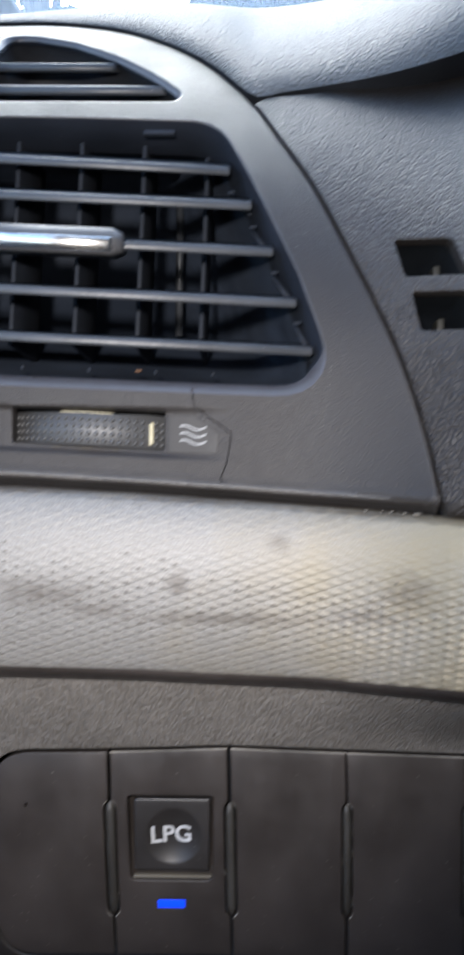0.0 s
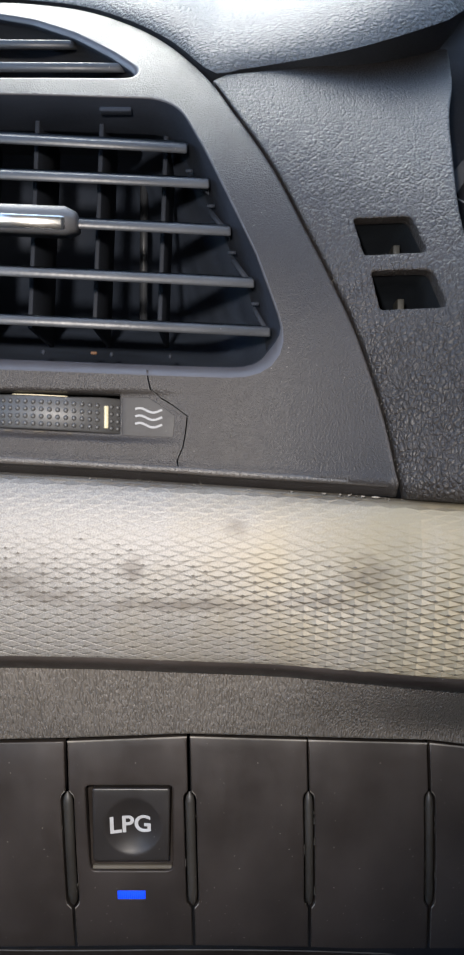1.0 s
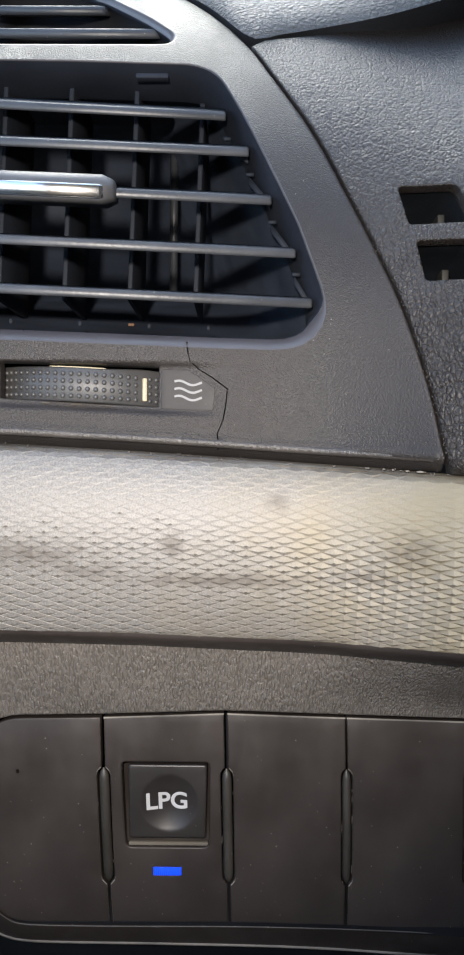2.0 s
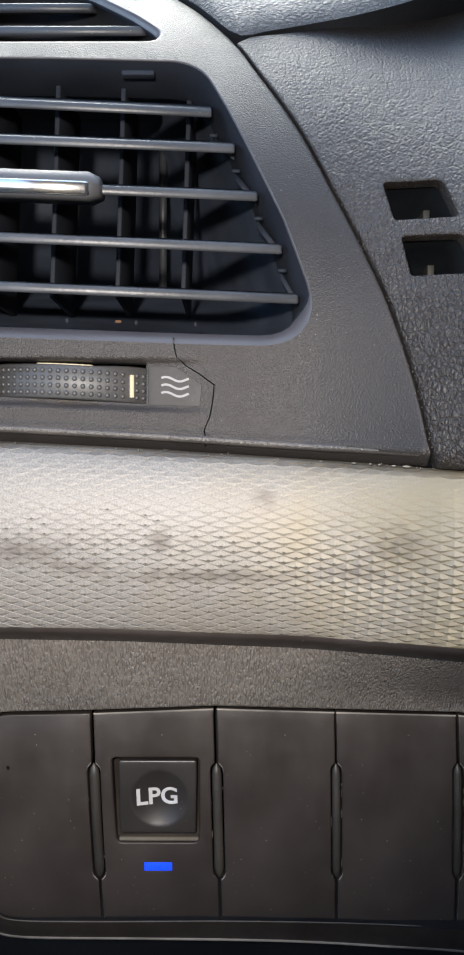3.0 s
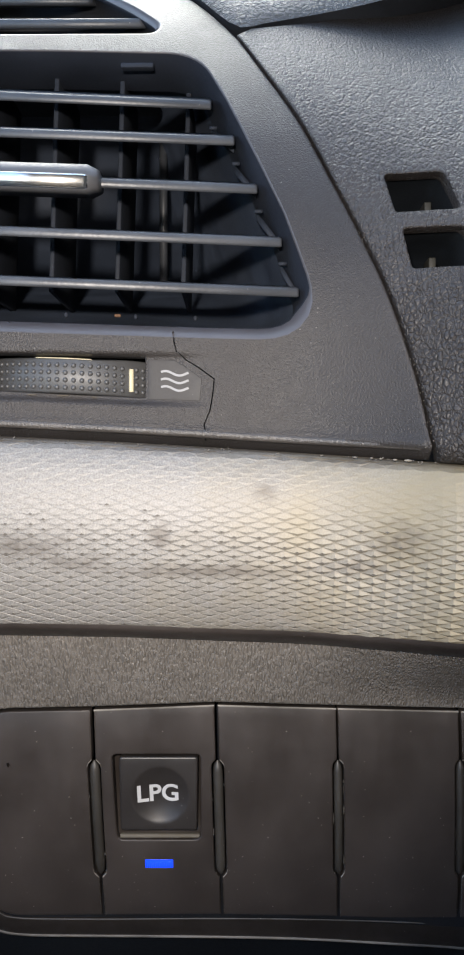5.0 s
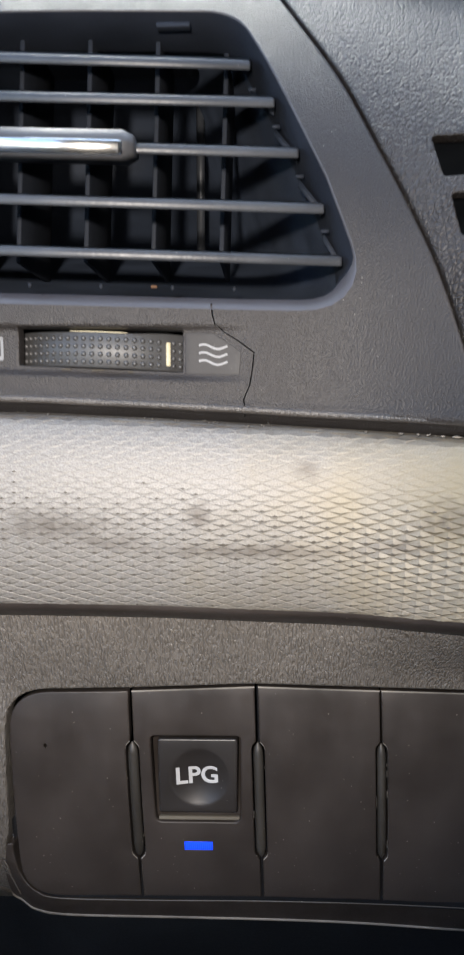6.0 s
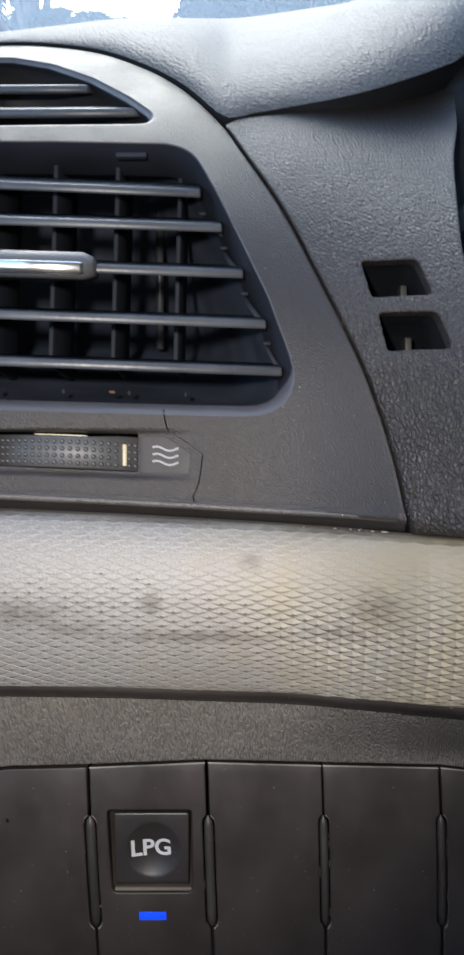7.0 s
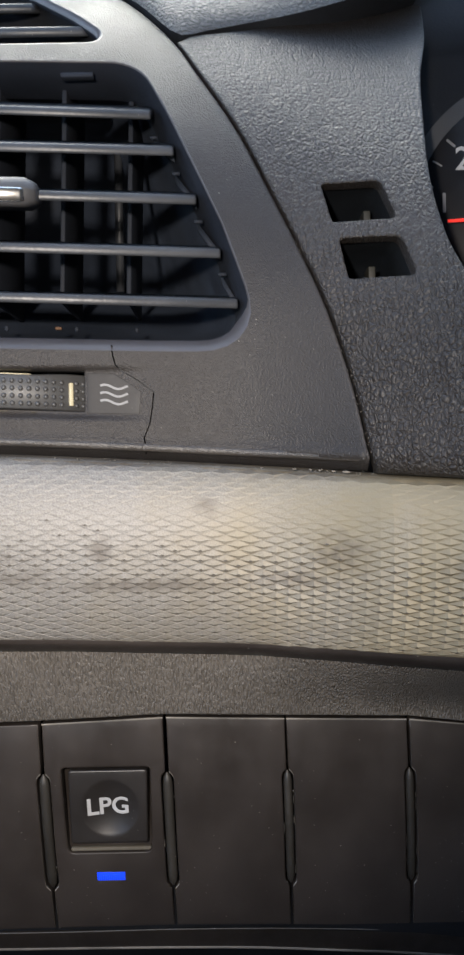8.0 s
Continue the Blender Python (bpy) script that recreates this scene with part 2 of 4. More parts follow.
def plastic(name, colour, rough=0.45, grain=0.5, relief=0.05, dust=0.0, spread=0.25, spec=0.5, smear=0.0):
    """Moulded plastic with a fine spark-eroded grain, dull patches and a little dust."""
    m, tree, bsdf = shader(name)
    patch = noise_of(tree, coords(tree, 18), 1, 4)
    fine = noise_of(tree, coords(tree, grain), 1, 2)
    col = tint(tree, span(tree, patch, 0.3, 0.7, 0, 1), [c * (1 - spread) for c in colour], [c * (1 + spread) for c in colour])
    if dust:
        col = blend(tree, math_of(tree, "MULTIPLY", specks(tree, 1.7, 0.08), dust), col, (0.45, 0.42, 0.38))
    tree.links.new(col, bsdf.inputs["Base Color"])
    rr = math_of(tree, "ADD", span(tree, patch, 0.3, 0.7, rough - 0.06, rough + 0.08), span(tree, fine, 0.3, 0.7, -0.04, 0.04))
    if smear:
        # dull wiped streaks and finger marks
        streak = noise_of(tree, coords(tree, 7, (1.6, 1, 0.5), 0.5), 1, 4, 0.6)
        rr = math_of(tree, "ADD", rr, span(tree, streak, 0.35, 0.65, -smear, smear))
    tree.links.new(rr, bsdf.inputs["Roughness"])
    bsdf.inputs["Specular IOR Level"].default_value = spec
    if relief:
        tree.links.new(bump(tree, fine, relief), bsdf.inputs["Normal"])
    return m


def leather(name, colour, cell=1.7, relief=0.22, rough=0.42, stretch=(1, 1, 1), warp=0.35, spec=0.5, fold=0.3, dusty=0.0, deeper=None, worms=0.0):
    """Grained skin: soft irregular cushions between creases of two sizes. worms: the share of drawn-out worm-like
    grain. dusty: above 0 pale dust in the creases, below 0 crease shade painted as darker colour.
    """
    m, tree, bsdf = shader(name)
    vec = coords(tree, cell, stretch, warp, 0.55)
    vo = tree.nodes.new("ShaderNodeTexVoronoi")
    vo.feature, vo.inputs["Scale"].default_value = "DISTANCE_TO_EDGE", 1
    tree.links.new(vec, vo.inputs["Vector"])
    vo2 = tree.nodes.new("ShaderNodeTexVoronoi")
    vo2.feature, vo2.inputs["Scale"].default_value = "DISTANCE_TO_EDGE", 0.31
    tree.links.new(coords(tree, cell, stretch, warp * 1.6, 1.1), vo2.inputs["Vector"])
    fine = noise_of(tree, coords(tree, 0.40), 1, 3)
    wide = noise_of(tree, coords(tree, 6), 1, 3)
    blobs = noise_of(tree, coords(tree, cell * 0.95, stretch, 0.3, 0.8), 1, 1.5, 0.5)
    cells = math_of(tree, "POWER", span(tree, vo.outputs["Distance"], 0.0, 0.42, 0, 1), 0.6)
    if worms:
        cells = math_of(tree, "POWER", span(tree, vo.outputs["Distance"], 0.0, 0.36, 0, 1), 0.9)
        cells = math_of(tree, "ADD", math_of(tree, "MULTIPLY", cells, 1 - worms), math_of(tree, "MULTIPLY", span(tree, blobs, 0.40, 0.56, 0, 1), worms))
    else:
        cells = math_of(tree, "ADD", math_of(tree, "MULTIPLY", cells, 0.85), math_of(tree, "MULTIPLY", span(tree, blobs, 0.30, 0.66, 0, 1), 0.30))
    crease = span(tree, vo2.outputs["Distance"], 0.0, 0.09, 0, 1)
    hgt = math_of(tree, "ADD", math_of(tree, "MULTIPLY", cells, span(tree, wide, 0.3, 0.7, 0.55, 1.0)), math_of(tree, "MULTIPLY", crease, fold))
    hgt = math_of(tree, "ADD", hgt, math_of(tree, "MULTIPLY", fine, 0.16))
    patch = noise_of(tree, coords(tree, 25), 1, 3)
    col = tint(tree, span(tree, patch, 0.3, 0.7, 0, 1), [c * 0.8 for c in colour], [c * 1.2 for c in colour])
    col = blend(tree, math_of(tree, "MULTIPLY", specks(tree, 3.4, 0.05), 0.5), col, (0.4, 0.38, 0.35))
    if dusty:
        # creases coloured apart: dust when positive, painted crease shade when negative
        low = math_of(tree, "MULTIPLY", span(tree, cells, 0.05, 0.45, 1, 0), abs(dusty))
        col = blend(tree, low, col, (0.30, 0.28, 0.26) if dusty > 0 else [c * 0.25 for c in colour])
    tree.links.new(col, bsdf.inputs["Base Color"])
    tree.links.new(span(tree, fine, 0.3, 0.7, rough - 0.07, rough + 0.09), bsdf.inputs["Roughness"])
    bsdf.inputs["Specular IOR Level"].default_value = spec
    if deeper:
        # the grain is pressed deeper towards one end of the moulding
        tc, sep = tree.nodes.new("ShaderNodeTexCoord"), tree.nodes.new("ShaderNodeSeparateXYZ")
        tree.links.new(tc.outputs["Object"], sep.inputs["Vector"])
        hgt = math_of(tree, "MULTIPLY", hgt, span(tree, sep.outputs["Z"], *deeper))
    tree.links.new(bump(tree, hgt, relief), bsdf.inputs["Normal"])
    return m


def plain(name, colour, rough=0.5, metal=0.0, glow=0.0, spec=0.5):
    m, tree, bsdf = shader(name)
    patch = noise_of(tree, coords(tree, 3), 1, 3)
    tree.links.new(tint(tree, patch, [c * 0.85 for c in colour], [min(1, c * 1.15) for c in colour]), bsdf.inputs["Base Color"])
    bsdf.inputs["Roughness"].default_value, bsdf.inputs["Metallic"].default_value = rough, metal
    bsdf.inputs["Specular IOR Level"].default_value = spec
    if glow:
        bsdf.inputs["Emission Color"].default_value, bsdf.inputs["Emission Strength"].default_value = (*colour, 1), glow
    return m


def silver_paint(name="worn_silver_paint", dark=(0.146, 0.139, 0.128), light=(0.258, 0.246, 0.227), rough=0.60, metal=0.36):
    """Silver-painted relief, scuffed and stained brown by touch."""
    m, tree, bsdf = shader(name)
    fine = noise_of(tree, coords(tree, 0.30), 1, 3)
    base = tint(tree, span(tree, fine, 0.34, 0.66, 0, 1), dark, light)
    tc = tree.nodes.new("ShaderNodeTexCoord")
    # the clear coat has yellowed where the driver's hand rubs it
    sep = tree.nodes.new("ShaderNodeSeparateXYZ")
    tree.links.new(tc.outputs["Object"], sep.inputs["Vector"])
    wander = math_of(tree, "ADD", sep.outputs["X"], span(tree, noise_of(tree, coords(tree, 14), 1, 3), 0.2, 0.8, -0.02, 0.02))
    base = blend(tree, span(tree, wander, 0.0, 0.05, 0, 0.8), base, (0.212, 0.176, 0.108))
    ragged = span(tree, noise_of(tree, coords(tree, 2.2), 1, 4, 0.65), 0.25, 0.75, -0.55, 0.55)
    stain = None
    # hand stains: middle along and across the strip, half sizes, strength; the last three are grime and painted shade
    # below the bezel
    for u, v, a, b, k in ((-13.8, -11.5, 2.6, 3.2, 0.75), (29, -12.5, 6.0, 5.0, 0.6), (5.5, -3.6, 3.4, 2.2, 0.5), (-4, -18.2, 26, 1.6, 0.6),
                          (-40, -13.5, 14, 3.6, 0.55), (22, -17.0, 9, 2.4, 0.5), (52, -15, 9, 4, 0.5), (-64, -17, 12, 4, 0.5), (-30, -16.5, 9, 2.2, 0.5),
                          (-46, 6.4, 24, 1.5, 0.5), (-8, 4.3, 24, 1.5, 0.5), (26, 2.0, 20, 1.7, 0.6)):
        mp = tree.nodes.new("ShaderNodeMapping")
        mp.inputs["Location"].default_value = (-(u + 10) / a, 0, -(v + 12) / b)
        mp.inputs["Scale"].default_value = (1000 / a, 0, 1000 / b)
        tree.links.new(tc.outputs["Object"], mp.inputs["Vector"])
        ln = tree.nodes.new("ShaderNodeVectorMath")
        ln.operation = "LENGTH"
        tree.links.new(mp.outputs["Vector"], ln.inputs[0])
        one = span(tree, math_of(tree, "ADD", ln.outputs["Value"], ragged), 1.05, 0.1, 0, k)
        stain = one if stain is None else math_of(tree, "MAXIMUM", stain, one)
    stain = math_of(tree, "MULTIPLY", stain, span(tree, noise_of(tree, coords(tree, 1.1), 1, 2), 0.3, 0.65, 0.6, 1.3))
    col = blend(tree, stain, base, (0.075, 0.062, 0.05))
    tree.links.new(col, bsdf.inputs["Base Color"])
    tree.links.new(span(tree, fine, 0.3, 0.7, rough - 0.07, rough + 0.08), bsdf.inputs["Roughness"])
    bsdf.inputs["Metallic"].default_value = metal
    tree.links.new(bump(tree, fine, 0.04), bsdf.inputs["Normal"])
    return m


M_BEZEL = plastic("grey_grained_plastic", (0.0258, 0.0230, 0.0220), 0.44, 0.34, 0.21, dust=0.4, spread=0.12, spec=0.28)
# smoother than the bezel, and paler to paint the sky's light on the bevels
M_RIM = plastic("skylit_rim_plastic", (0.056, 0.053, 0.057), 0.36, 0.5, 0.01, dust=0.3, spread=0.1)
M_SLAT = plastic("vent_slat_plastic", (0.042, 0.045, 0.051), 0.42, 0.45, 0.05, dust=0.9)
M_BLACK = plastic("black_duct_plastic", (0.020, 0.022, 0.027), 0.6, 0.6, 0.03, dust=0.2, spec=0.3)
# darker than the duct black: the shade inside hollows is put into this colour
M_HOLLOW_SHADE = plastic("hollow_shade_black", (0.005, 0.007, 0.010), 0.6, 0.6, 0.03, spec=0.3)
M_VANE = plastic("vane_plastic", (0.014, 0.017, 0.024), 0.7, 0.5, 0.03, dust=0.2, spec=0.2)
# lifted and blued so that the colour holds the haze over the vent
M_DUCT = plastic("hazy_duct_plastic", (0.029, 0.037, 0.054), 0.6, 0.6, 0.03, dust=0.2, spec=0.3)
# darker copy of the duct colour, painting the shade on the opening's inner walls
M_THROAT = plastic("shaded_throat_plastic", (0.012, 0.0145, 0.021), 0.6, 0.6, 0.03, dust=0.2, spec=0.25)
M_SWITCH = plastic("satin_black_plastic", (0.0300, 0.0247, 0.0220), 0.44, 0.3, 0.012, dust=0.6, spread=0.35, spec=0.40, smear=0.06)
M_WORN = plastic("worn_black_edge", (0.055, 0.051, 0.047), 0.5, 0.25, 0.05, dust=0.5, spread=0.5)
M_BUTTON = plastic("button_black_plastic", (0.021, 0.0185, 0.0175), 0.38, 0.3, 0.006, dust=0.3)
M_WHEEL = plastic("thumbwheel_rubber", (0.045, 0.045, 0.046), 0.46, 0.4, 0.02, dust=0.5)
M_PLATE = plastic("grey_printed_plastic", (0.0235, 0.0215, 0.0208), 0.55, 0.4, 0.015, dust=0.3, spec=0.3)
M_PAD = leather("dash_top_skin", (0.054, 0.054, 0.054), 1.5, 0.50, 0.55, (0.9, 1, 1.15), warp=0.35, spec=0.5, fold=0.2)
# both face skins have the shade of their creases put into the colour
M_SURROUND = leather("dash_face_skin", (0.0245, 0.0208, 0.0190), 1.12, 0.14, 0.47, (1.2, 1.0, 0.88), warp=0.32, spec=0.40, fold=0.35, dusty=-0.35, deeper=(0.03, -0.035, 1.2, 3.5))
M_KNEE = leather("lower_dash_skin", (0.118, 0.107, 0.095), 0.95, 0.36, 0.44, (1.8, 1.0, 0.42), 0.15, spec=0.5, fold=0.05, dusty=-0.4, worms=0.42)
M_SILVER = silver_paint()
# paler silver for the thin lines between pyramids in the strip's lower half
M_RIDGE = silver_paint("pale_silver_ridge", (0.245, 0.235, 0.218), (0.370, 0.356, 0.330), 0.55, 0.38)
M_BARE = plain("bare_brown_plastic", (0.062, 0.053, 0.043), 0.7)
M_CHROME = plain("chrome", (0.82, 0.80, 0.76), 0.17, 1.0)
M_SATIN = plain("satin_grey_plastic", (0.055, 0.055, 0.058), 0.44, 0.0)
M_WHITE = plain("white_print", (0.42, 0.42, 0.42), 0.5)
M_GREYPRINT = plain("pale_grey_print", (0.155, 0.155, 0.158), 0.5)
M_CREAM = plain("cream_paint", (0.46, 0.42, 0.29), 0.5)
M_BLUE = plain("blue_lamp", (0.008, 0.045, 0.78), 0.3, 0.0, 0.30)
M_TAB = plain("pale_plastic_tab", (0.016, 0.016, 0.013), 0.6)
M_DIRT = plain("brown_dirt", (0.07, 0.06, 0.045), 0.8)
M_DIAL = plastic("dial_face", (0.012, 0.012, 0.014), 0.5, 0.4, 0.0)
M_DIALRING = plastic("dial_ring_plastic", (0.035, 0.036, 0.039), 0.45, 0.4, 0.0)
M_RED = plain("red_needle", (0.75, 0.04, 0.03), 0.4, 0.0, 0.2)
M_HEADLINER = plastic("grey_headliner", (0.26, 0.255, 0.25), 0.85, 1.2, 0.1)
M_PILLAR = plastic("grey_pillar_trim", (0.52, 0.52, 0.52), 0.6, 0.6, 0.05)
M_CARPET = plastic("brown_cabin_trim", (0.07, 0.06, 0.05), 0.85, 1.0, 0.1)

M_DARKTRIM = plastic("dark_cabin_trim", (0.055, 0.05, 0.046), 0.85, 1.0, 0.1)

# ---- the dashboard's surfaces ----
def bow(u):
    """How the face swings towards the driver to the right of the vent."""
    a = 0.5 * (u - 5 + math.sqrt((u - 5) ** 2 + 40))
    return a * a if a < 32 else 1024 + 44.8 * (a - 32)


def face(u, v):
    return 199 + 0.007 * max(v - 25, 0) ** 2 - 0.016 * bow(u) * max(0, 1 - v / 100)


def panel(u, v):
    s = max(-47.5 - v, -3)
    return 216 + 0.08 * s + 0.0038 * s * s


BOTTOM = [(-120, 9.5), (-95, 8.6), (-43.6, 6.9), (-20.7, 5.7), (-5.7, 4.8), (7.9, 3.9), (24.3, 2.8), (34.5, 2.0), (50, 0.8), (110, -4.0)]


def bezel_surface(u, v):
    d = face(u, v)
    low = along(u, BOTTOM) + 2.5 - v
    if low > 0:
        d += 2.6 * low * low / (low + 0.9)
    d -= 0.55 * math.exp(-((low + 0.2) / 0.75) ** 2)
    # shallow tray of the heater thumbwheel
    top, low = 22.8 - 0.013 * (u + 47), 13.8 - 0.041 * (u + 47)
    tray = ramp(v, low, low + 0.9) * (1 - ramp(v, top - 0.6, top)) * min(1, max(0, (-3 - u) / 15))
    return d + 1.35 * tray

# ---- cabin shell and outside (metres) ----
def room_mesh(name, bm, material, label, category="", kind="structure", smooth=False):
    for f in bm.faces:
        f.smooth = smooth
    me = bpy.data.meshes.new(name)
    bm.to_mesh(me)
    bm.free()
    me.materials.append(material)
    return tagged(new(name, me), label, category, "", kind)


def slab(pts, thick):
    """A plate: a polygon of places, thickened along its normal."""
    bm = bmesh.new()
    f = bm.faces.new([bm.verts.new(p) for p in pts])
    bm.normal_update()
    n = f.normal.copy()
    r = bmesh.ops.extrude_face_region(bm, geom=[f])
    for v in r["geom"]:
        if isinstance(v, bmesh.types.BMVert):
            v.co += n * thick
    bmesh.ops.recalc_face_normals(bm, faces=bm.faces)
    return bm


def beam(a, b, w, t, bevel=0.008):
    """A rounded post from a to b, w wide across x and t deep."""
    a, b = Vector(a), Vector(b)
    bm = block((-w / 2, -t / 2, 0), (w / 2, t / 2, (b - a).length), bevel, 3)
    rot = (b - a).to_track_quat("Z", "Y").to_matrix().to_4x4()
    bm.transform(Matrix.Translation(a) @ rot)
    return bm


# The unseen roof and side walls have extents set to shape the daylight.
X0, X1, ROOF, BACK = -0.22, 0.46, 1.76, -0.95
room_mesh("floor", block((X0, BACK, 0.40), (X1, 0.72, 0.44)), M_CARPET, "dark carpeted floor of the car")
room_mesh("ceiling", block((X0, BACK, ROOF), (X1, -0.10, ROOF + 0.03), 0.01), M_HEADLINER, "grey fabric headliner of the car")
room_mesh("wall_left", block((X0 - 0.05, BACK, 0.44), (X0, 0.60, 1.20), 0.01), M_HEADLINER, "grey door panel below the side window")
room_mesh("wall_right", block((X1, BACK, 0.44), (X1 + 0.05, 0.72, ROOF), 0.01), M_DARKTRIM, "dark door panel of the far side")
room_mesh("wall_rear", block((X0, BACK - 0.05, 0.44), (X1, BACK, ROOF), 0.01), M_CARPET, "dark rear seat wall of the car")
room_mesh("wall_front", block((X0, 0.66, 0.44), (X1, 0.72, 1.24), 0.01), M_CARPET, "dark bulkhead below the windscreen")
for nm, a, b in (("pillar_left", (-0.145, 0.69, 1.23), (-0.40, -0.11, ROOF)), ("pillar_right", (X1, 0.70, 1.25), (X1, -0.11, ROOF))):
    room_mesh(nm, beam(a, b, 0.075, 0.06), M_PILLAR, "grey plastic windscreen pillar trim", "pillar")
for nm, x, y in (("post_left", X0, -0.72), ("post_rear_left", X0, BACK), ("post_rear_right", X1, BACK)):
    room_mesh(nm, block((x - 0.05, y - 0.07, 1.18), (x + 0.03, y + 0.07, ROOF), 0.01), M_PILLAR, "pale plastic door pillar trim", "pillar")


def glass(name, tone=(0.93, 0.97, 0.96), gloss=0.02, dust=0.115):
    m = bpy.data.materials.new(name)
    m.use_nodes = True
    t = m.node_tree
    t.nodes.clear()
    out, mix = t.nodes.new("ShaderNodeOutputMaterial"), t.nodes.new("ShaderNodeMixShader")
    tr, gl = t.nodes.new("ShaderNodeBsdfTransparent"), t.nodes.new("ShaderNodeBsdfGlossy")
    # added translucent film, tinted blue, that stands in for veiling glare
    film, dusty = t.nodes.new("ShaderNodeBsdfTranslucent"), t.nodes.new("ShaderNodeMixShader")
    film.inputs["Color"].default_value, dusty.inputs["Fac"].default_value = (0.72, 0.86, 1.0, 1), dust
    tr.inputs["Color"].default_value, gl.inputs["Roughness"].default_value = (*tone, 1), 0.03
    mix.inputs["Fac"].default_value = gloss
    t.links.new(tr.outputs[0], mix.inputs[1]), t.links.new(gl.outputs[0], mix.inputs[2])
    t.links.new(mix.outputs[0], dusty.inputs[1]), t.links.new(film.outputs[0], dusty.inputs[2])
    t.links.new(dusty.outputs[0], out.inputs["Surface"])
    return m


screen = room_mesh("window_1", slab([(X0, 0.72, 1.25), (X1, 0.72, 1.25), (X1, -0.10, ROOF), (X0, -0.10, ROOF)], 0.005),
                   glass("windscreen_glass"), "raked windscreen of the car with a bluish film for glare haze", "windscreen")
screen.visible_shadow = False


# outside
def outdoor(name, dark, light, size, rough=0.9, through_light=0.0):
    m, tree, bsdf = shader(name)
    tree.links.new(tint(tree, span(tree, noise_of(tree, coords(tree, size * 1000), 1, 5), 0.3, 0.7, 0, 1), dark, light), bsdf.inputs["Base Color"])
    bsdf.inputs["Roughness"].default_value = rough
    if through_light:
        add, tl = tree.nodes.new("ShaderNodeMixShader"), tree.nodes.new("ShaderNodeBsdfTranslucent")
        tl.inputs["Color"].default_value = (*light, 1)
        add.inputs["Fac"].default_value = through_light
        tree.links.new(bsdf.outputs[0], add.inputs[1]), tree.links.new(tl.outputs[0], add.inputs[2])
        tree.links.new(add.outputs[0], tree.nodes["Material Output"].inputs["Surface"])
    return m


M_GROUND = outdoor("dry_ground", (0.24, 0.23, 0.21), (0.38, 0.36, 0.33), 2.5)
M_LEAF = outdoor("tree_leaves", (0.034, 0.062, 0.046), (0.062, 0.098, 0.070), 0.8, 0.6, 0.3)
M_BARK = outdoor("tree_bark", (0.08, 0.06, 0.045), (0.16, 0.13, 0.10), 0.3)
M_WALL = outdoor("pale_yellow_plaster", (0.42, 0.40, 0.28), (0.50, 0.47, 0.34), 1.5)
M_ROOF = outdoor("grey_roof_sheet", (0.12, 0.12, 0.13), (0.18, 0.18, 0.19), 1.0)
M_PANE = plain("dark_window_pane", (0.03, 0.04, 0.05), 0.1)

bm = bmesh.new()
bmesh.ops.create_circle(bm, cap_ends=True, segments=48, radius=900)
room_mesh("ground", bm, M_GROUND, "open dry ground with sparse grass", "ground")


def tree_thing(at, height, spread, seed):
    rnd = random.Random(seed)
    base = tagged(new("tree"), "leafy green tree seen hazily through the windscreen", "tree", "trees beyond the windscreen")
    base.location = at
    bm = bmesh.new()

    def limb(a, b, ra, rb):
        a, b = Vector(a), Vector(b)
        bt = bmesh.new()
        bmesh.ops.create_cone(bt, cap_ends=True, segments=7, radius1=ra, radius2=rb, depth=(b - a).length)
        bt.transform(Matrix.Translation((a + b) / 2) @ (b - a).to_track_quat("Z", "Y").to_matrix().to_4x4())
        me = bpy.data.meshes.new("limb")
        bt.to_mesh(me)
        bt.free()
        bm.from_mesh(me)
        bpy.data.meshes.remove(me)

    fork = height * 0.22
    limb((0, 0, 0), (0, 0, fork), height * 0.035, height * 0.024)
    tips = []
    for k in range(7):
        a = k * 0.9 + rnd.random()
        reach = spread * rnd.uniform(0.3, 0.75)
        tip = (math.cos(a) * reach, math.sin(a) * reach, height * rnd.uniform(0.25, 0.85))
        limb((0, 0, fork * rnd.uniform(0.8, 1)), tip, height * 0.018, height * 0.006)
        tips.append(tip)
    me = bpy.data.meshes.new("trunk")
    bm.to_mesh(me)
    bm.free()
    me.materials.append(M_BARK)
    new("trunk", me).parent = base
    verts, faces = [], []
    tips += [(0, 0, height * 0.85)]
    for k in range(7000):
        t = tips[k % len(tips)]
        d = Vector((rnd.gauss(0, 1), rnd.gauss(0, 1), rnd.gauss(0, 0.8)))
        d = d.normalized() * spread * 0.62 * rnd.random() ** 0.5
        c = Vector(t) + d
        c.z = min(max(c.z, height * 0.12), height)
        s = rnd.uniform(0.16, 0.32)
        q = Euler((rnd.uniform(-1, 1), rnd.uniform(-1, 1), rnd.uniform(0, 6))).to_matrix()
        n = len(verts)
        verts += [c + q @ Vector(p) * s for p in ((-1, 0, 0), (0, -0.6, 0.2), (1, 0, 0), (0, 0.6, 0.2))]
        faces.append((n, n + 1, n + 2, n + 3))
    me = bpy.data.meshes.new("crown")
    me.from_pydata(verts, [], faces)
    me.materials.append(M_LEAF)
    new("crown", me).parent = base
    return base


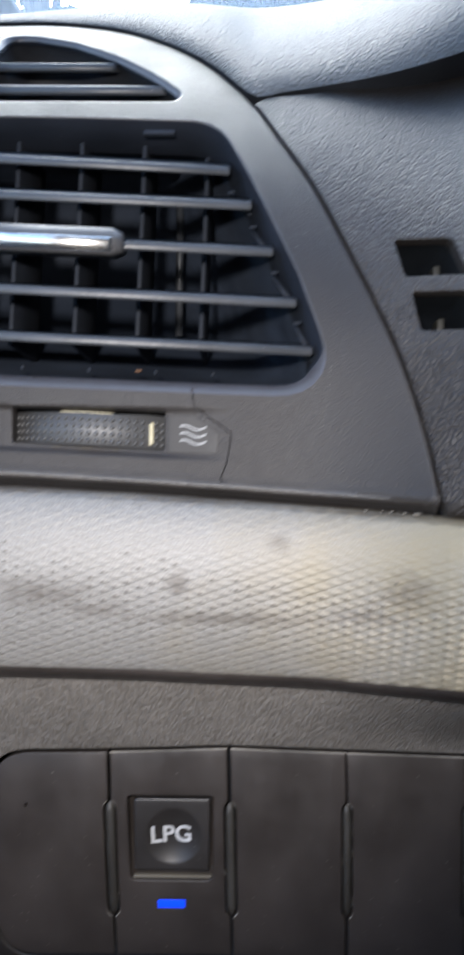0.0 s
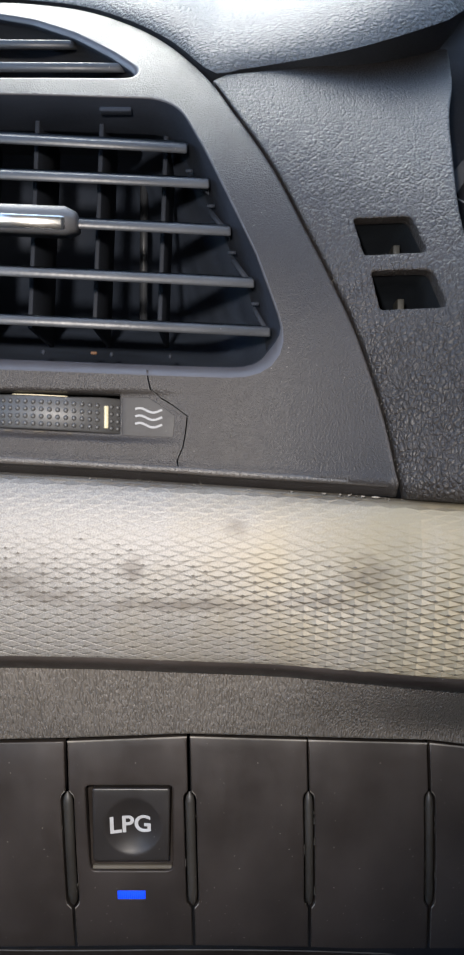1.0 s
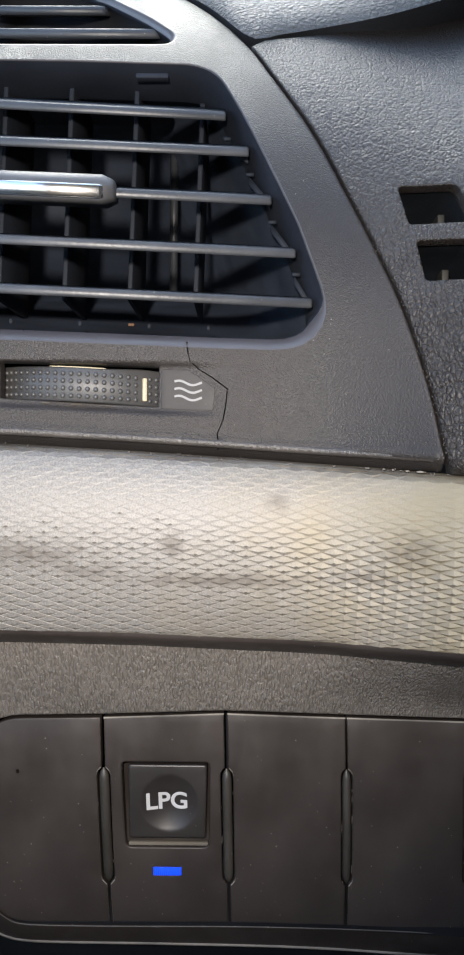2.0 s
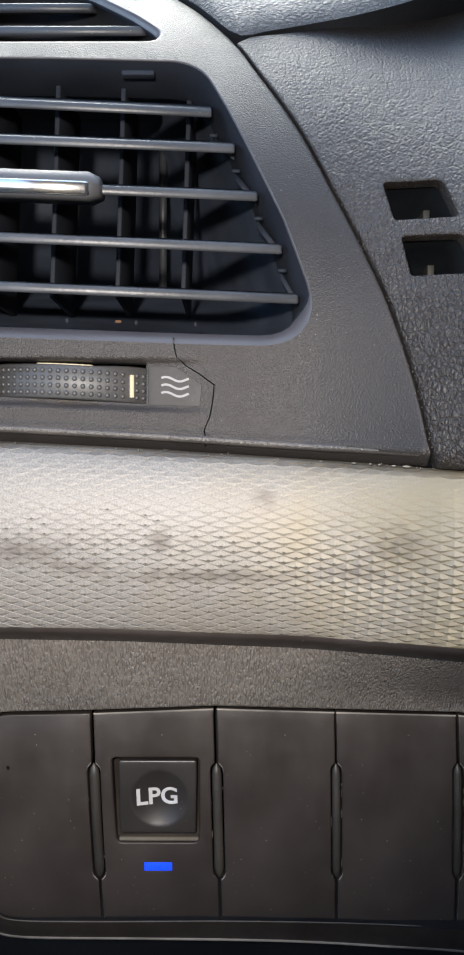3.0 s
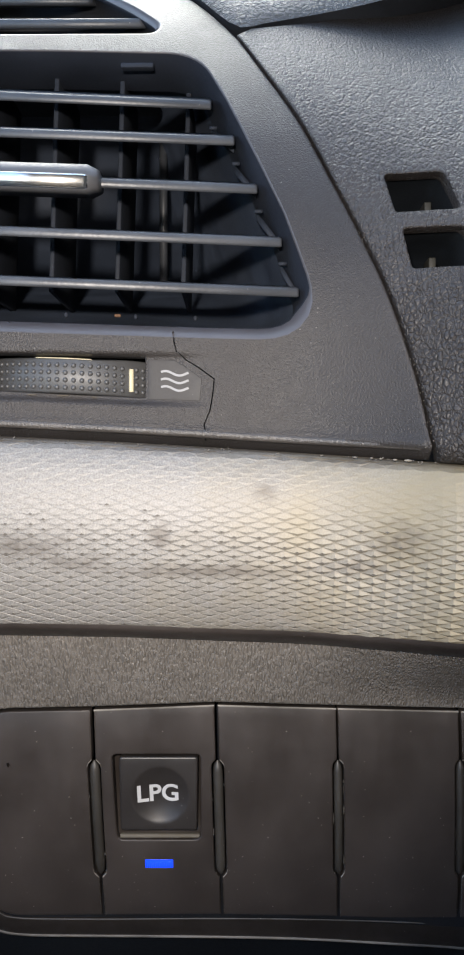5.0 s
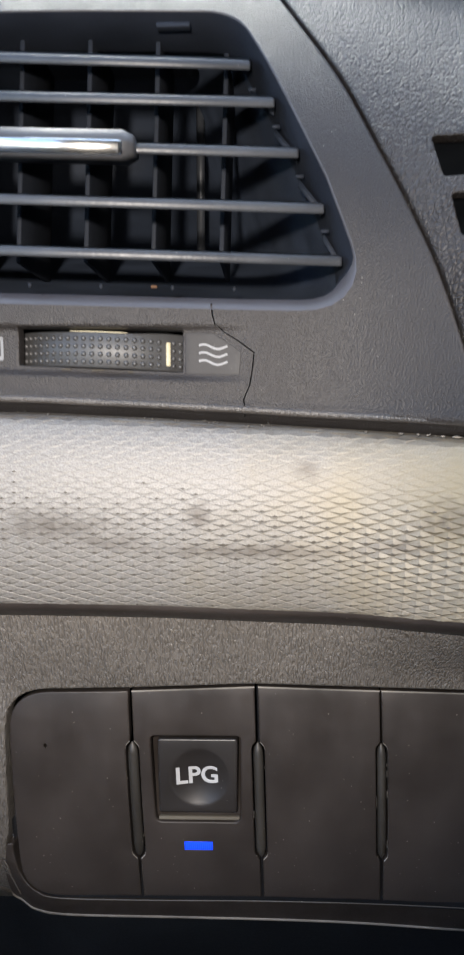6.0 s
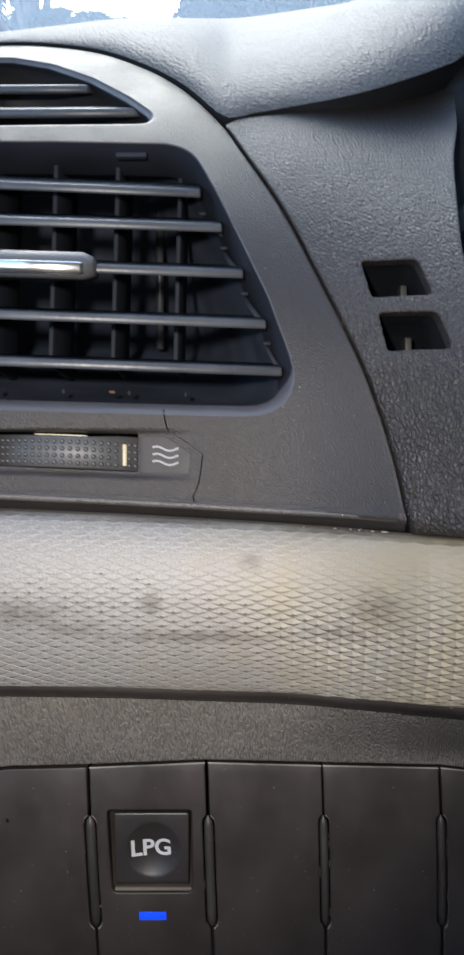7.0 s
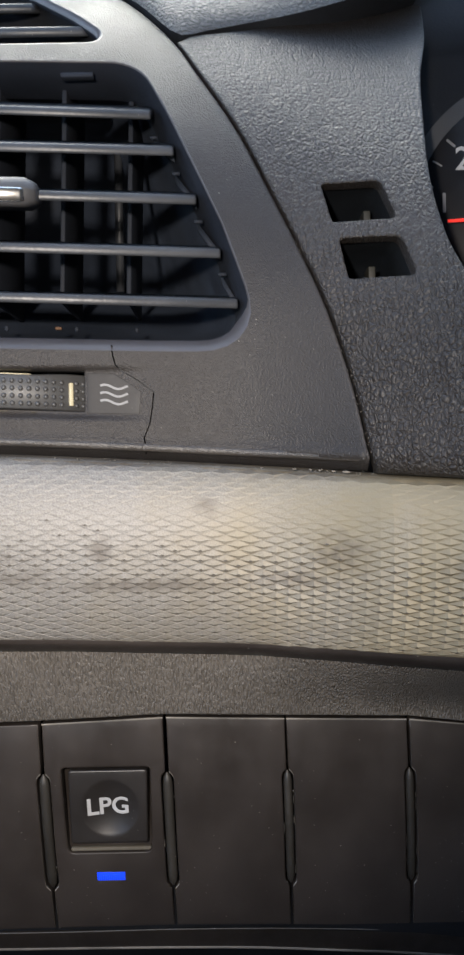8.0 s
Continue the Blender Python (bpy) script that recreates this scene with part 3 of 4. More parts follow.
for x, y, h, s, k in ((-5.4, 30, 8.4, 1.5, 1), (-7.6, 33, 8.5, 2.2, 2), (-4.6, 46, 3.7, 1.3, 3), (-5.9, 45, 3.9, 1.3, 9), (-1.4, 43, 4.5, 1.3, 4), (-2.6, 45, 3.5, 1.1, 10), (0.1, 44, 4.4, 1.4, 5),
                      (2.0, 39, 6.6, 1.5, 6), (4.0, 40, 7.4, 1.9, 7), (6.6, 44, 7.4, 2.4, 8)):
    tree_thing((x, y, 0), h, s, k)

house = tagged(new("house"), "pale yellow house with a grey sheet roof beyond the trees", "house")
house.location = (8.2, 35, 0)
for nm, bm, mt, lb in (("wall", block((-2.5, 0, 0), (3.5, 5, 5.2), 0.02), M_WALL, ""),
                       ("roof", slab([(-2.8, -0.4, 5.1), (3.8, -0.4, 5.1), (3.8, 2.6, 6.6), (-2.8, 2.6, 6.6)], 0.12), M_ROOF, "grey sheet roof"),
                       ("window", block((-1.2, -0.03, 2.9), (0.2, 0.02, 4.2), 0.01), M_PANE, "dark window")):
    me = bpy.data.meshes.new(nm)
    bm.to_mesh(me)
    bm.free()
    me.materials.append(mt)
    tagged(new(nm, me), lb).parent = house

# ---- vent bezel ----
EDGE = spline([(-85, 128), (-82, 137), (-74, 143), (-58, 143.6), (-38, 136.6), (-22.3, 124.6), (-11, 112.5), (-1, 97.6), (5, 85.6), (12.5, 70.6),
               (18.5, 56), (23.6, 43.5), (28, 31.8), (32, 17.5), (34.4, 4.5)], 8)
OUTLINE = EDGE + [(34.5, 2.2)] + [(u, along(u, BOTTOM)) for u in (24.3, 7.9, -5.7, -20.7, -43.6, -70, -95)] + [(-98, 40), (-95, 90), (-90, 115)]
VENT = fillet([(-84, 89.4, 6), (-40, 88.8, 0), (-9.5, 87.6, 9), (-3.8, 75, 30), (7.2, 48.6, 0), (14.2, 27.2, 7.5), (-6, 27.7, 0), (-40, 28.9, 0), (-86, 30.4, 6)])
DEMIST = fillet([(-68.2, 98.4, 3.5), (-60, 98.3, 0), (-16.2, 98.4, 2.0), (-24, 107, 0), (-34.7, 117, 0), (-47.5, 126.0, 20), (-59, 130.8, 0), (-66.6, 131.4, 5)])
CRACK = [(-11.6, 26.3), (-11.4, 24.5), (-10.9, 22.6), (-9.2, 21.1), (-7.0, 19.8), (-3.9, 17.5), (-4.2, 14.5), (-4.7, 11.6), (-5.8, 9.0), (-5.5, 7.4), (-5.6, 6.0)]
crack_loop = [(u + 0.13, v + 0.05) for u, v in CRACK] + [(u - 0.13, v - 0.05) for u, v in reversed(CRACK)]
SLOT = [(-46.9, 22.5), (-16.9, 21.8), (-16.9, 14.1), (-46.9, 15.6)]

bezel = thing("vent_bezel", (-30, 200, 20), "dark grey grained plastic vent surround, cracked beside the thumbwheel", "vent surround")
part("body", shell(bezel_surface, OUTLINE, 0.7, 5.0,
                   [(VENT, 2.6, 19.0, lambda a, b: (0.14 + 0.82 * ramp(-b, -0.2, 0.5), 7.0 - 5.0 * ramp(-b, -0.2, 0.5))), (DEMIST, 1.7, 5.0, lambda a, b: (0.9, 2.0)), (SLOT, 0.25, 4.0), (crack_loop, 0.0, 2.5)], 1.7,
                   [(-97, -2, 10.5, 25.2, 0.5), (-97, 34, 3.0, 10.5, 0.9)]), M_BEZEL, bezel)
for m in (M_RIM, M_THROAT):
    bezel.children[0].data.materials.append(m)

# printed marks of the thumbwheel's tray
plate = part("icon_plate", shell(lambda u, v: bezel_surface(u, v) - 0.06, fillet([(-16.4, 21.3, 0.4), (-11.4, 21.1, 0.4), (-9.4, 19.9, 0), (-6.2, 17.6, 0.5), (-6.6, 13.4, 0.4), (-16.4, 13.8, 0.4)], 4), 0.1, 0.25, step=0.9), M_PLATE, bezel, "grey tray inset beside the wheel")
for k in range(3):
    mid = 18.75 - 1.42 * k
    wave = [(-13.9 + 5.2 * t, mid + 0.36 * math.sin(t * 6.6 + 0.4) - 0.3 * t) for t in np.linspace(0, 1, 24)]
    part("heat_mark", ribbon(lambda u, v: bezel_surface(u, v) - 0.1, wave, 0.42), M_GREYPRINT, bezel, "pale grey wavy air mark")
box = [(-56.4, 20.7), (-50.1, 20.6), (-50.0, 16.7), (-56.3, 16.8)]
for a, b in ((0, 1), (1, 2), (2, 3), (3, 0), (0, 2), (1, 3)):
    line = [tuple(np.array(box[a]) * (1 - t) + np.array(box[b]) * t) for t in np.linspace(-0.02, 1.02, 8)]
    part("shut_mark", ribbon(bezel_surface, line, 0.5, 0.12 + 0.01 * a), M_GREYPRINT, bezel, "pale grey crossed box mark")
part("rear_web", shell(lambda u, v: face(u, v) + 6.5, [(-15, 9), (4, 9), (4, 25), (-15, 25)], 0.2, 1, step=4), M_BLACK, bezel)

# ---- thumbwheel ----
wheel = thing("thumbwheel", (-31.8, 206, 18), "black ribbed heater thumbwheel with raised dots and a cream marker", "thumbwheel")
WR, WC = 20.0, face(-31.8, 18) + 0.2 + 20.0


def wheel_point(a, r, v):
    return (-31.8 + r * math.sin(a), WC - r * math.cos(a), v)


def wheel_mid(u):
    return 18.1 - 0.045 * (u + 31.8)


bm = bmesh.new()
n, prof = 60, [(-12, -3.15), (-0.4, -3.15), (0, -2.85), (0, 3.0), (-0.4, 3.3), (-12, 3.3)]
rings = []
for i in range(n + 1):
    a = -0.95 + 1.9 * i / n
    u = -31.8 + WR * math.sin(a)
    rings.append([bm.verts.new(wheel_point(a, WR + o, wheel_mid(u) + h + (0.6 * ramp(u, -29, -18) if h > 0 else 0))) for o, h in prof])
for p, q in zip(rings, rings[1:]):
    for k in range(len(prof) - 1):
        bm.faces.new((p[k], q[k], q[k + 1], p[k + 1]))
part("wheel_body", bm, M_WHEEL, wheel)
dots = []
for i in range(-11, 12):
    a = i * 0.0775
    u = -31.8 + WR * math.sin(a)
    if -20.8 < u < -19.1 or abs(a) > 0.86:
        continue
    for j in range(4):
        bm = bmesh.new()
        bmesh.ops.create_uvsphere(bm, u_segments=8, v_segments=5, radius=0.5)
        bm.transform(Matrix.Translation(wheel_point(a, WR, wheel_mid(u) - 2.1 + 1.4 * j)))
        dots.append(bm)
part("grip_dots", merge(*dots), M_WHEEL, wheel)
am = math.asin((-19.9 + 31.8) / WR)
bm = block((-0.38, -0.5, -2.2), (0.38, 0.4, 2.2), 0.15)
bm.transform(Matrix.Translation(wheel_point(am, WR, wheel_mid(-19.9))) @ Matrix.Rotation(am, 4, "Z"))
part("marker", bm, M_CREAM, wheel, "cream position marker")
cream = bmesh.new()
edge = [(WR - 1.6, 3.2), (WR - 1.7, 3.62), (WR - 5.0, 3.62), (WR - 5.0, 3.2)]
rows = [[cream.verts.new(wheel_point(t, r, wheel_mid(-31.8 + r * math.sin(t)) + h)) for r, h in edge] for t in np.linspace(-0.34, 0.26, 18)]
for p, q in zip(rows, rows[1:]):
    for k in range(4):
        cream.faces.new((p[k], q[k], q[(k + 1) % 4], p[(k + 1) % 4]))
cream.faces.new(rows[0])
cream.faces.new(rows[-1][::-1])
bmesh.ops.recalc_face_normals(cream, faces=cream.faces)
part("cream_band", cream, M_CREAM, wheel, "cream band behind the tread")
part("slot_well", tube(face, SLOT, 3.0, 40.0, 2.2), M_BLACK, wheel)
for u, w in ((-39, 1.6), (-33.5, 2.2), (-27, 1.0)):
    part("grime", block((u, face(u, 14) + 0.9, 14.35 - 0.045 * (u + 31.8)), (u + w, face(u, 14) + 1.5, 14.55 - 0.045 * (u + 31.8)), 0.08), M_DIRT, wheel, "brown grime at the slot's edge")

# ---- main air vent ----
vent = thing("air_vent", (-35, 205, 58), "black louvred dashboard air vent with five slats and a chrome tab", "air vent")
part("housing", tube(face, VENT, 17, 190, 0.5, 1.5, 0.05, (-25, 40)), M_DUCT, vent)
SLATS = [(80.9, 75.9, -4.9), (70.6, 66.6, -0.1), (59.6, 55.4, 4.4), (48.4, 44.1, 9.0), (38.4, 34.1, 12.1)]
for left, right, end in SLATS:
    lf, rt, k = face(-80, left) + 2.8, face(end, right) + 2.8, (left + right) / 420 + 0.03
    section = [(14, 14 * k + 0.75), (1.6, 1.6 * k + 0.9), (0.35, 0.95), (0.0, 0.65), (0.0, -0.55), (0.35, -0.9), (1.4, 1.4 * k - 0.95), (14, 14 * k - 0.75)]
    part("slat", sweep(section, [(-82, lf, left, 1), (-40, face(-40, (left + right) / 2) + 2.8, left + (right - left) * 42 / (82 + end), 1), (end - 0.4, rt, right, 1), (end, rt + 0.4, right, 0.8)]), M_SLAT, vent)
for u in (-86, -71, -56.2, -41.2, -26.3, -11.3):
    # upright vanes well behind the slats, each with a pin at its foot
    bm = block((u - 0.55, 241, 41), (u + 0.55, 272, 92 if u < -20 else 86), 0.25)
    for v in bm.verts:
        v.co.x += 0.03 * (v.co.z - 60)
    part("vane", bm, M_VANE, vent)
bm = bmesh.new()
bmesh.ops.create_cone(bm, cap_ends=True, segments=12, radius1=1.3, radius2=1.3, depth=56)
bm.transform(Matrix.Translation((-23.8, 348, 89)))
part("link_rod", bm, M_SLAT, vent)
for left, right, end in SLATS[:4]:
    u, v = end + 0.3, right + 0.4
    bm = bmesh.new()
    bmesh.ops.create_cone(bm, cap_ends=True, segments=10, radius1=0.4, radius2=0.4, depth=1.6)
    bm.transform(Matrix.Translation((u, face(u, v) + 7.5, v - 3.6)) @ Matrix.Rotation(radians(90), 4, "Y"))
    part("pivot_pin", bm, M_VANE, vent)
bars = [(e + 0.9, r) for _, r, e in SLATS]
for (u0, v0), (u1, v1) in zip(bars, bars[1:]):
    part("side_link", sweep([(0, -0.9), (0.8, -0.9), (0.8, 0.9), (0, 0.9)], [(u0 - 0.9, face(u0, v0) + 11, v0 - 3.4, 1), (u1 - 1.0, face(u1, v1) + 11, v1 + 1.0, 1)]), M_VANE, vent)
for u in (-62, -48, -34, -20, -8):
    bm = bmesh.new()
    bmesh.ops.create_uvsphere(bm, u_segments=10, v_segments=6, radius=0.75)
    bm.transform(Matrix.Translation((u, 214, 31.8 - 0.03 * (u + 35))) @ Matrix.Diagonal((0.6, 0.6, 0.8, 1)))
    part("floor_peg", bm, M_VANE, vent)
part("top_clip", block((-24.5, 228.5, 87.0), (-17.5, 231, 88.0), 0.2), M_VANE, vent, "pale clip below the upper edge")
part("floor_speck", block((-24.2, 213, 31.2), (-22.9, 214, 31.8), 0.2), plain("orange_speck", (0.085, 0.042, 0.02), 0.8), vent, "orange-brown speck of dirt")

knob = part("knob", sweep([(9, 2.2), (0.5, 2.9), (-1.2, 2.3), (-2.9, 0.2), (-2.9, -0.3), (-2.2, -2.6), (-0.6, -3.0), (9, -1.6)],
                          [(-55.6, 207.6, 58.3, 0.55), (-54.4, 207.3, 58.25, 1), (-42, 206.7, 57.6, 1), (-28.6, 206.0, 56.9, 1), (-26.6, 206.6, 56.8, 0.72), (-26.2, 207.2, 56.8, 0.6)]), M_SATIN, vent, "satin grey slider tab")
part("chrome_strip", sweep([(-2.75, 0.1), (-3.1, 0.0), (-3.2, -0.3), (-3.02, -1.2), (-2.75, -2.3), (-2.45, -2.6), (-2.1, -2.6), (-1.8, -1.0)],
                           [(-54.2, 207.3, 58.25, 1), (-42, 206.7, 57.6, 1), (-28.9, 206.0, 56.9, 1), (-28.2, 206.2, 56.9, 0.9)]), M_CHROME, knob, "bright chrome edge")

# ---- demister vent ----
demist = thing("demister_vent", (-45, 255, 110), "small half-moon demister vent with two dark slats", "air vent")
part("housing", tube(face, DEMIST, 3.2, 45, 0.5, 1.5, 0.1), M_BLACK, demist)
for v, a, b in ((104.2, -70, -21), (115.5, -70, -35)):
    part("slat", sweep([(16, 7.5), (1.2, 1.3), (0, 0.6), (0, -0.8), (0.8, -1.2), (16, 5)], [(a, face(0, v) + 3.2, v, 1), (b - 1, face(0, v) + 3.2, v, 1), (b, face(0, v) + 4, v, 0.8)]), M_SLAT, demist)

# ---- skin-covered face between vent and instruments ----
gap = 0.5
left_edge = [(u + gap * 0.93, v + gap * 0.3) for u, v in EDGE if v < 97.5]
CLUSTER = spline([(57, 112), (54.5, 97), (50.2, 82), (48.2, 68), (47.4, 57), (47.9, 48.3), (49.6, 40), (54, 31), (62, 23), (75, 17), (100, 14)], 6)
TOP = [(u, v) for u, v in spline([(57, 112.4), (49, 109.4), (35, 105.2), (18, 101.2), (0.6, 98.2)], 6)]
surround_outline = left_edge + [(35.9, 1.7), (50, 0.7), (75, -1.3), (100, -3.2)] + CLUSTER[::-1] + TOP[1:-1]
SLOT_A = fillet([(28.1, 56.3, 0.8), (38.6, 55.6, 1.8), (40.9, 47.5, 0.9), (29.7, 48.1, 0.8)], 5)
SLOT_B = fillet([(30.7, 44.7, 0.8), (41.2, 43.9, 1.8), (43.3, 36.2, 0.9), (32.0, 36.7, 0.8)], 5)


def surround_surface(u, v):
    d = face(u, v) - 0.5
    low = along(u, BOTTOM) + 2.4 - v
    return d + (0.5 * low * low if low > 0 else 0)


surround = thing("dash_face_panel", (40, 195, 50), "dark grey leather-grained dashboard panel with two slanted slots", "dashboard panel")
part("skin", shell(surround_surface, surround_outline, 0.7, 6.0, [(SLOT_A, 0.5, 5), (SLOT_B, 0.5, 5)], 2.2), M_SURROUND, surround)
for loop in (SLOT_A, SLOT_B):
    part("slot_well", tube(face, loop, 4.0, 80, 0.4, 1.0, 0.05), M_HOLLOW_SHADE, surround, "dark empty switch slot")
for u, d, v, h in ((37.6, 208, 51.0, 3.4), (38.2, 206.5, 40.0, 3.2)):
    part("slot_tab", block((u - 0.7, d, v - h / 2 - 1.5), (u + 0.7, d + 6, v + h / 2), 0.2), M_TAB, surround, "pale plastic tab inside the slot")

# ---- instrument cluster ----
cluster = thing("instrument_cluster", (82, 240, 56), "black rev counter with white numerals and a red needle", "rev counter")
part("shroud", tube(face, fillet([(46, 34, 8), (46, 96, 10), (52, 118, 6), (150, 118, 10), (150, 12, 10), (66, 19, 8)]), 4.0, 56, 0.0, 3.0), M_BLACK, cluster)


def dial(u, v):
    return 238.0


bm = bmesh.new()
bmesh.ops.create_cone(bm, cap_ends=True, segments=64, radius1=33, radius2=33, depth=1)
bm.transform(Matrix.Translation((82.2, 239, 56.2)) @ Matrix.Rotation(radians(90), 4, "X"))
part("dial_face", bm, M_DIAL, cluster)
ring = [(82.2 + 32 * math.cos(a), 56.2 + 32 * math.sin(a)) for a in np.linspace(0, 2 * math.pi, 97)]
part("dial_ring", ribbon(lambda u, v: 236.5, ring, 3.4), M_DIALRING, cluster, "dark grey dial ring")
part("numeral", lettering("1", (58.9, 61.2), 4.3, dial, 0.7, bold=0.01), M_GREYPRINT, cluster, "white numeral 1")
part("numeral", lettering("2", (63.2, 71.0), 5.2, dial, 0.7, bold=0.01), M_WHITE, cluster, "white numeral 2")
part("needle", sweep([(0, -0.55), (1, -0.55), (1, 0.55), (0, 0.55)], [(59.0, 234, 56.4, 0.5), (82, 234, 57.6, 1.2)]), M_RED, cluster, "glowing red needle")
for k in range(10):
    a = radians(184 - 11.0 * k)
    c, s = math.cos(a), math.sin(a)
    part("tick", ribbon(dial, [(82.2 + r * c, 56.2 + r * s) for r in (27.0, 28.2, 29.4)], 0.4 if k % 2 else 0.6, 0.7), M_GREYPRINT, cluster)

# ---- dashboard top pad ----
LIP = [(-140, 147.4), (-100, 144.6), (-82, 143.2), (-74, 143.0), (-58, 143.9), (-38, 137.3), (-22.3, 125.3), (-10, 112.5), (0.0, 98.8), (7, 99.8), (14, 101.8), (26.5, 106.2), (38, 112.2), (54, 123.5), (70, 136), (140, 160)]
lip_curve = spline(LIP, 6)


def lip_at(u):
    return along(u, lip_curve)


def pad_point(a, w):
    u = -140 + 400 * a if a > 0.7 else -140 + (280 / 0.7) * a
    vb = lip_at(u)
    over = 31.0 * ramp(u, 6, 62)
    db = face(min(u, 60), vb) - 0.6
    # higher up, the notch where the three mouldings meet has smoothed out
    vs = sum(lip_at(u + k) for k in range(-36, 37, 6)) / 13
    ds = face(min(u, 60), vs) - 0.6 - over
    vs *= ds / (ds + over) * 1.004
    vb, db = vb * (db - over) / db * 1.004, db - over
    steep = 6 + 12 * ramp(u, -60, 5) + 20 * ramp(u, 8, 70)
    ve, de = 311 + 0.135 * u - 9 * ramp(-u, 50, 110), 640.0
    p = [(db, vb), (db + 0.35 * steep, vb + steep), (ds + 60, vs + 12 + 0.50 * 60 + 6 * ramp(u, -60, 5) - 24 * ramp(u, 36, 80) - 13 * ramp(-u, 35, 95)), (de, ve)]
    if w < 0:
        return (u, db + 1.0 - w * (10 + over * 2), vb - 0.6 + (0.2 + 0.25 * over) * w)
    t = w ** 1.8
    c = [(1 - t) ** 3, 3 * t * (1 - t) ** 2, 3 * t * t * (1 - t), t ** 3]
    d, v = (sum(k * q[i] for k, q in zip(c, p)) for i in (0, 1))
    hood = 8 * ramp(u, 15, 105) * math.exp(-((d - 300) / 62) ** 2)
    return (u, d, v + hood)


rows_w = [-1.0, -0.4] + [k / 46 for k in range(47)]
over_rows, under_rows = rows_w[2:], rows_w[:3]
bm = grid(lambda a, b: pad_point(a, over_rows[round(b * (len(over_rows) - 1))]), 150, len(over_rows) - 1)
bmesh.ops.recalc_face_normals(bm, faces=bm.faces)
pad = thing("dash_top_pad", (0, 300, 120), "dark grey leather-grained dashboard top, glaring under the windscreen", "dashboard top")
part("skin", bm, M_PAD, pad)
# the pad's underside is coloured black to paint the shade below its lip
part("underside", grid(lambda a, b: pad_point(a, under_rows[round(b * 2)]), 150, 2), M_BLACK, pad, "underside of the overhang, blackened for its shade")

# ---- silver strip ----
STOP = [(-120, 8.5), (-43.6, 6.6), (-20.7, 5.4), (2.2, 4.0), (24.5, 2.4), (40.5, 0.9), (50, 0.4), (110, -3.5)]
SBOT = [(-120, -30.0), (-45, -30.2), (-21, -30.5), (2.2, -31.4), (25, -31.9), (42, -31.6), (60, -31.2), (110, -32)]


def strip_d(u, v):
    return 194.0 + 0.0175 * (v + 8 + 0.03 * u) ** 2 - 0.012 * bow(u)


def strip_point(u, s, lift=0.0):
    """s runs from 0 at the upper border to 1 at the lower one."""
    t, b = along(u, STOP), along(u, SBOT)
    v = t + (b - t) * s
    d = strip_d(u, v)
    # the face rolls away towards both borders
    d += 32 * max(0, 0.16 - s) ** 2 + 70 * max(0, s - 0.90) ** 2
    if s < 0.03:
        d += 60 * (0.03 - s)
    if s > 0.985:
        d += 60 * (s - 0.985)
    return (u, d - lift, v)


strip = thing("trim_strip", (-10, 196, -12), "worn silver trim strip embossed with diamond pyramids, stained brown", "trim strip")
# the rows of pyramids keep an even pitch over the rounded face, and drift a little against its borders
HALF_U, HALF_V, DEEP, SINK = 2.32, 0.905, 0.17, 0.36
arc_v = np.linspace(along(0, STOP), along(0, SBOT), 300)
arc_len = np.concatenate([[0], np.cumsum(np.hypot(np.diff(arc_v), np.diff([strip_d(0, v) for v in arc_v])))])
bm = bmesh.new()
pool, wear = {}, random.Random(9)


def strip_uv(i, j):
    """Half steps i along the strip and j down it, as u and the share of the way down."""
    u = -0.23 + HALF_U * i - 0.0053 * max(i, 0) ** 2
    arc = HALF_V * j - 0.35 - 0.028 * u
    return u, min(0.958, max(0.012, float(np.interp(arc, arc_len, np.linspace(0, 1, 300)))))


def strip_vert(i, j, lift=0.0):
    key = (round(i, 3), round(j, 3), lift)
    if key not in pool:
        u, share = strip_uv(i, j)
        pool[key] = bm.verts.new(strip_point(u, share, lift))
    return pool[key]


def worn_at(u, share):
    """How much of the relief is left: rubbed down towards the upper border and the passenger's side."""
    return 0.34 + (1.0 + 1.7 * ramp(u, -8, 36)) * ramp(share + 0.0035 * u, 0.26, 0.78)


def dirt_share(u, share):
    band = math.exp(-((share - 0.55 - 0.002 * u) / 0.13) ** 2)
    return 0.85 * band + 0.55 * (1 - band) * ramp(share, 0.5, 0.62)


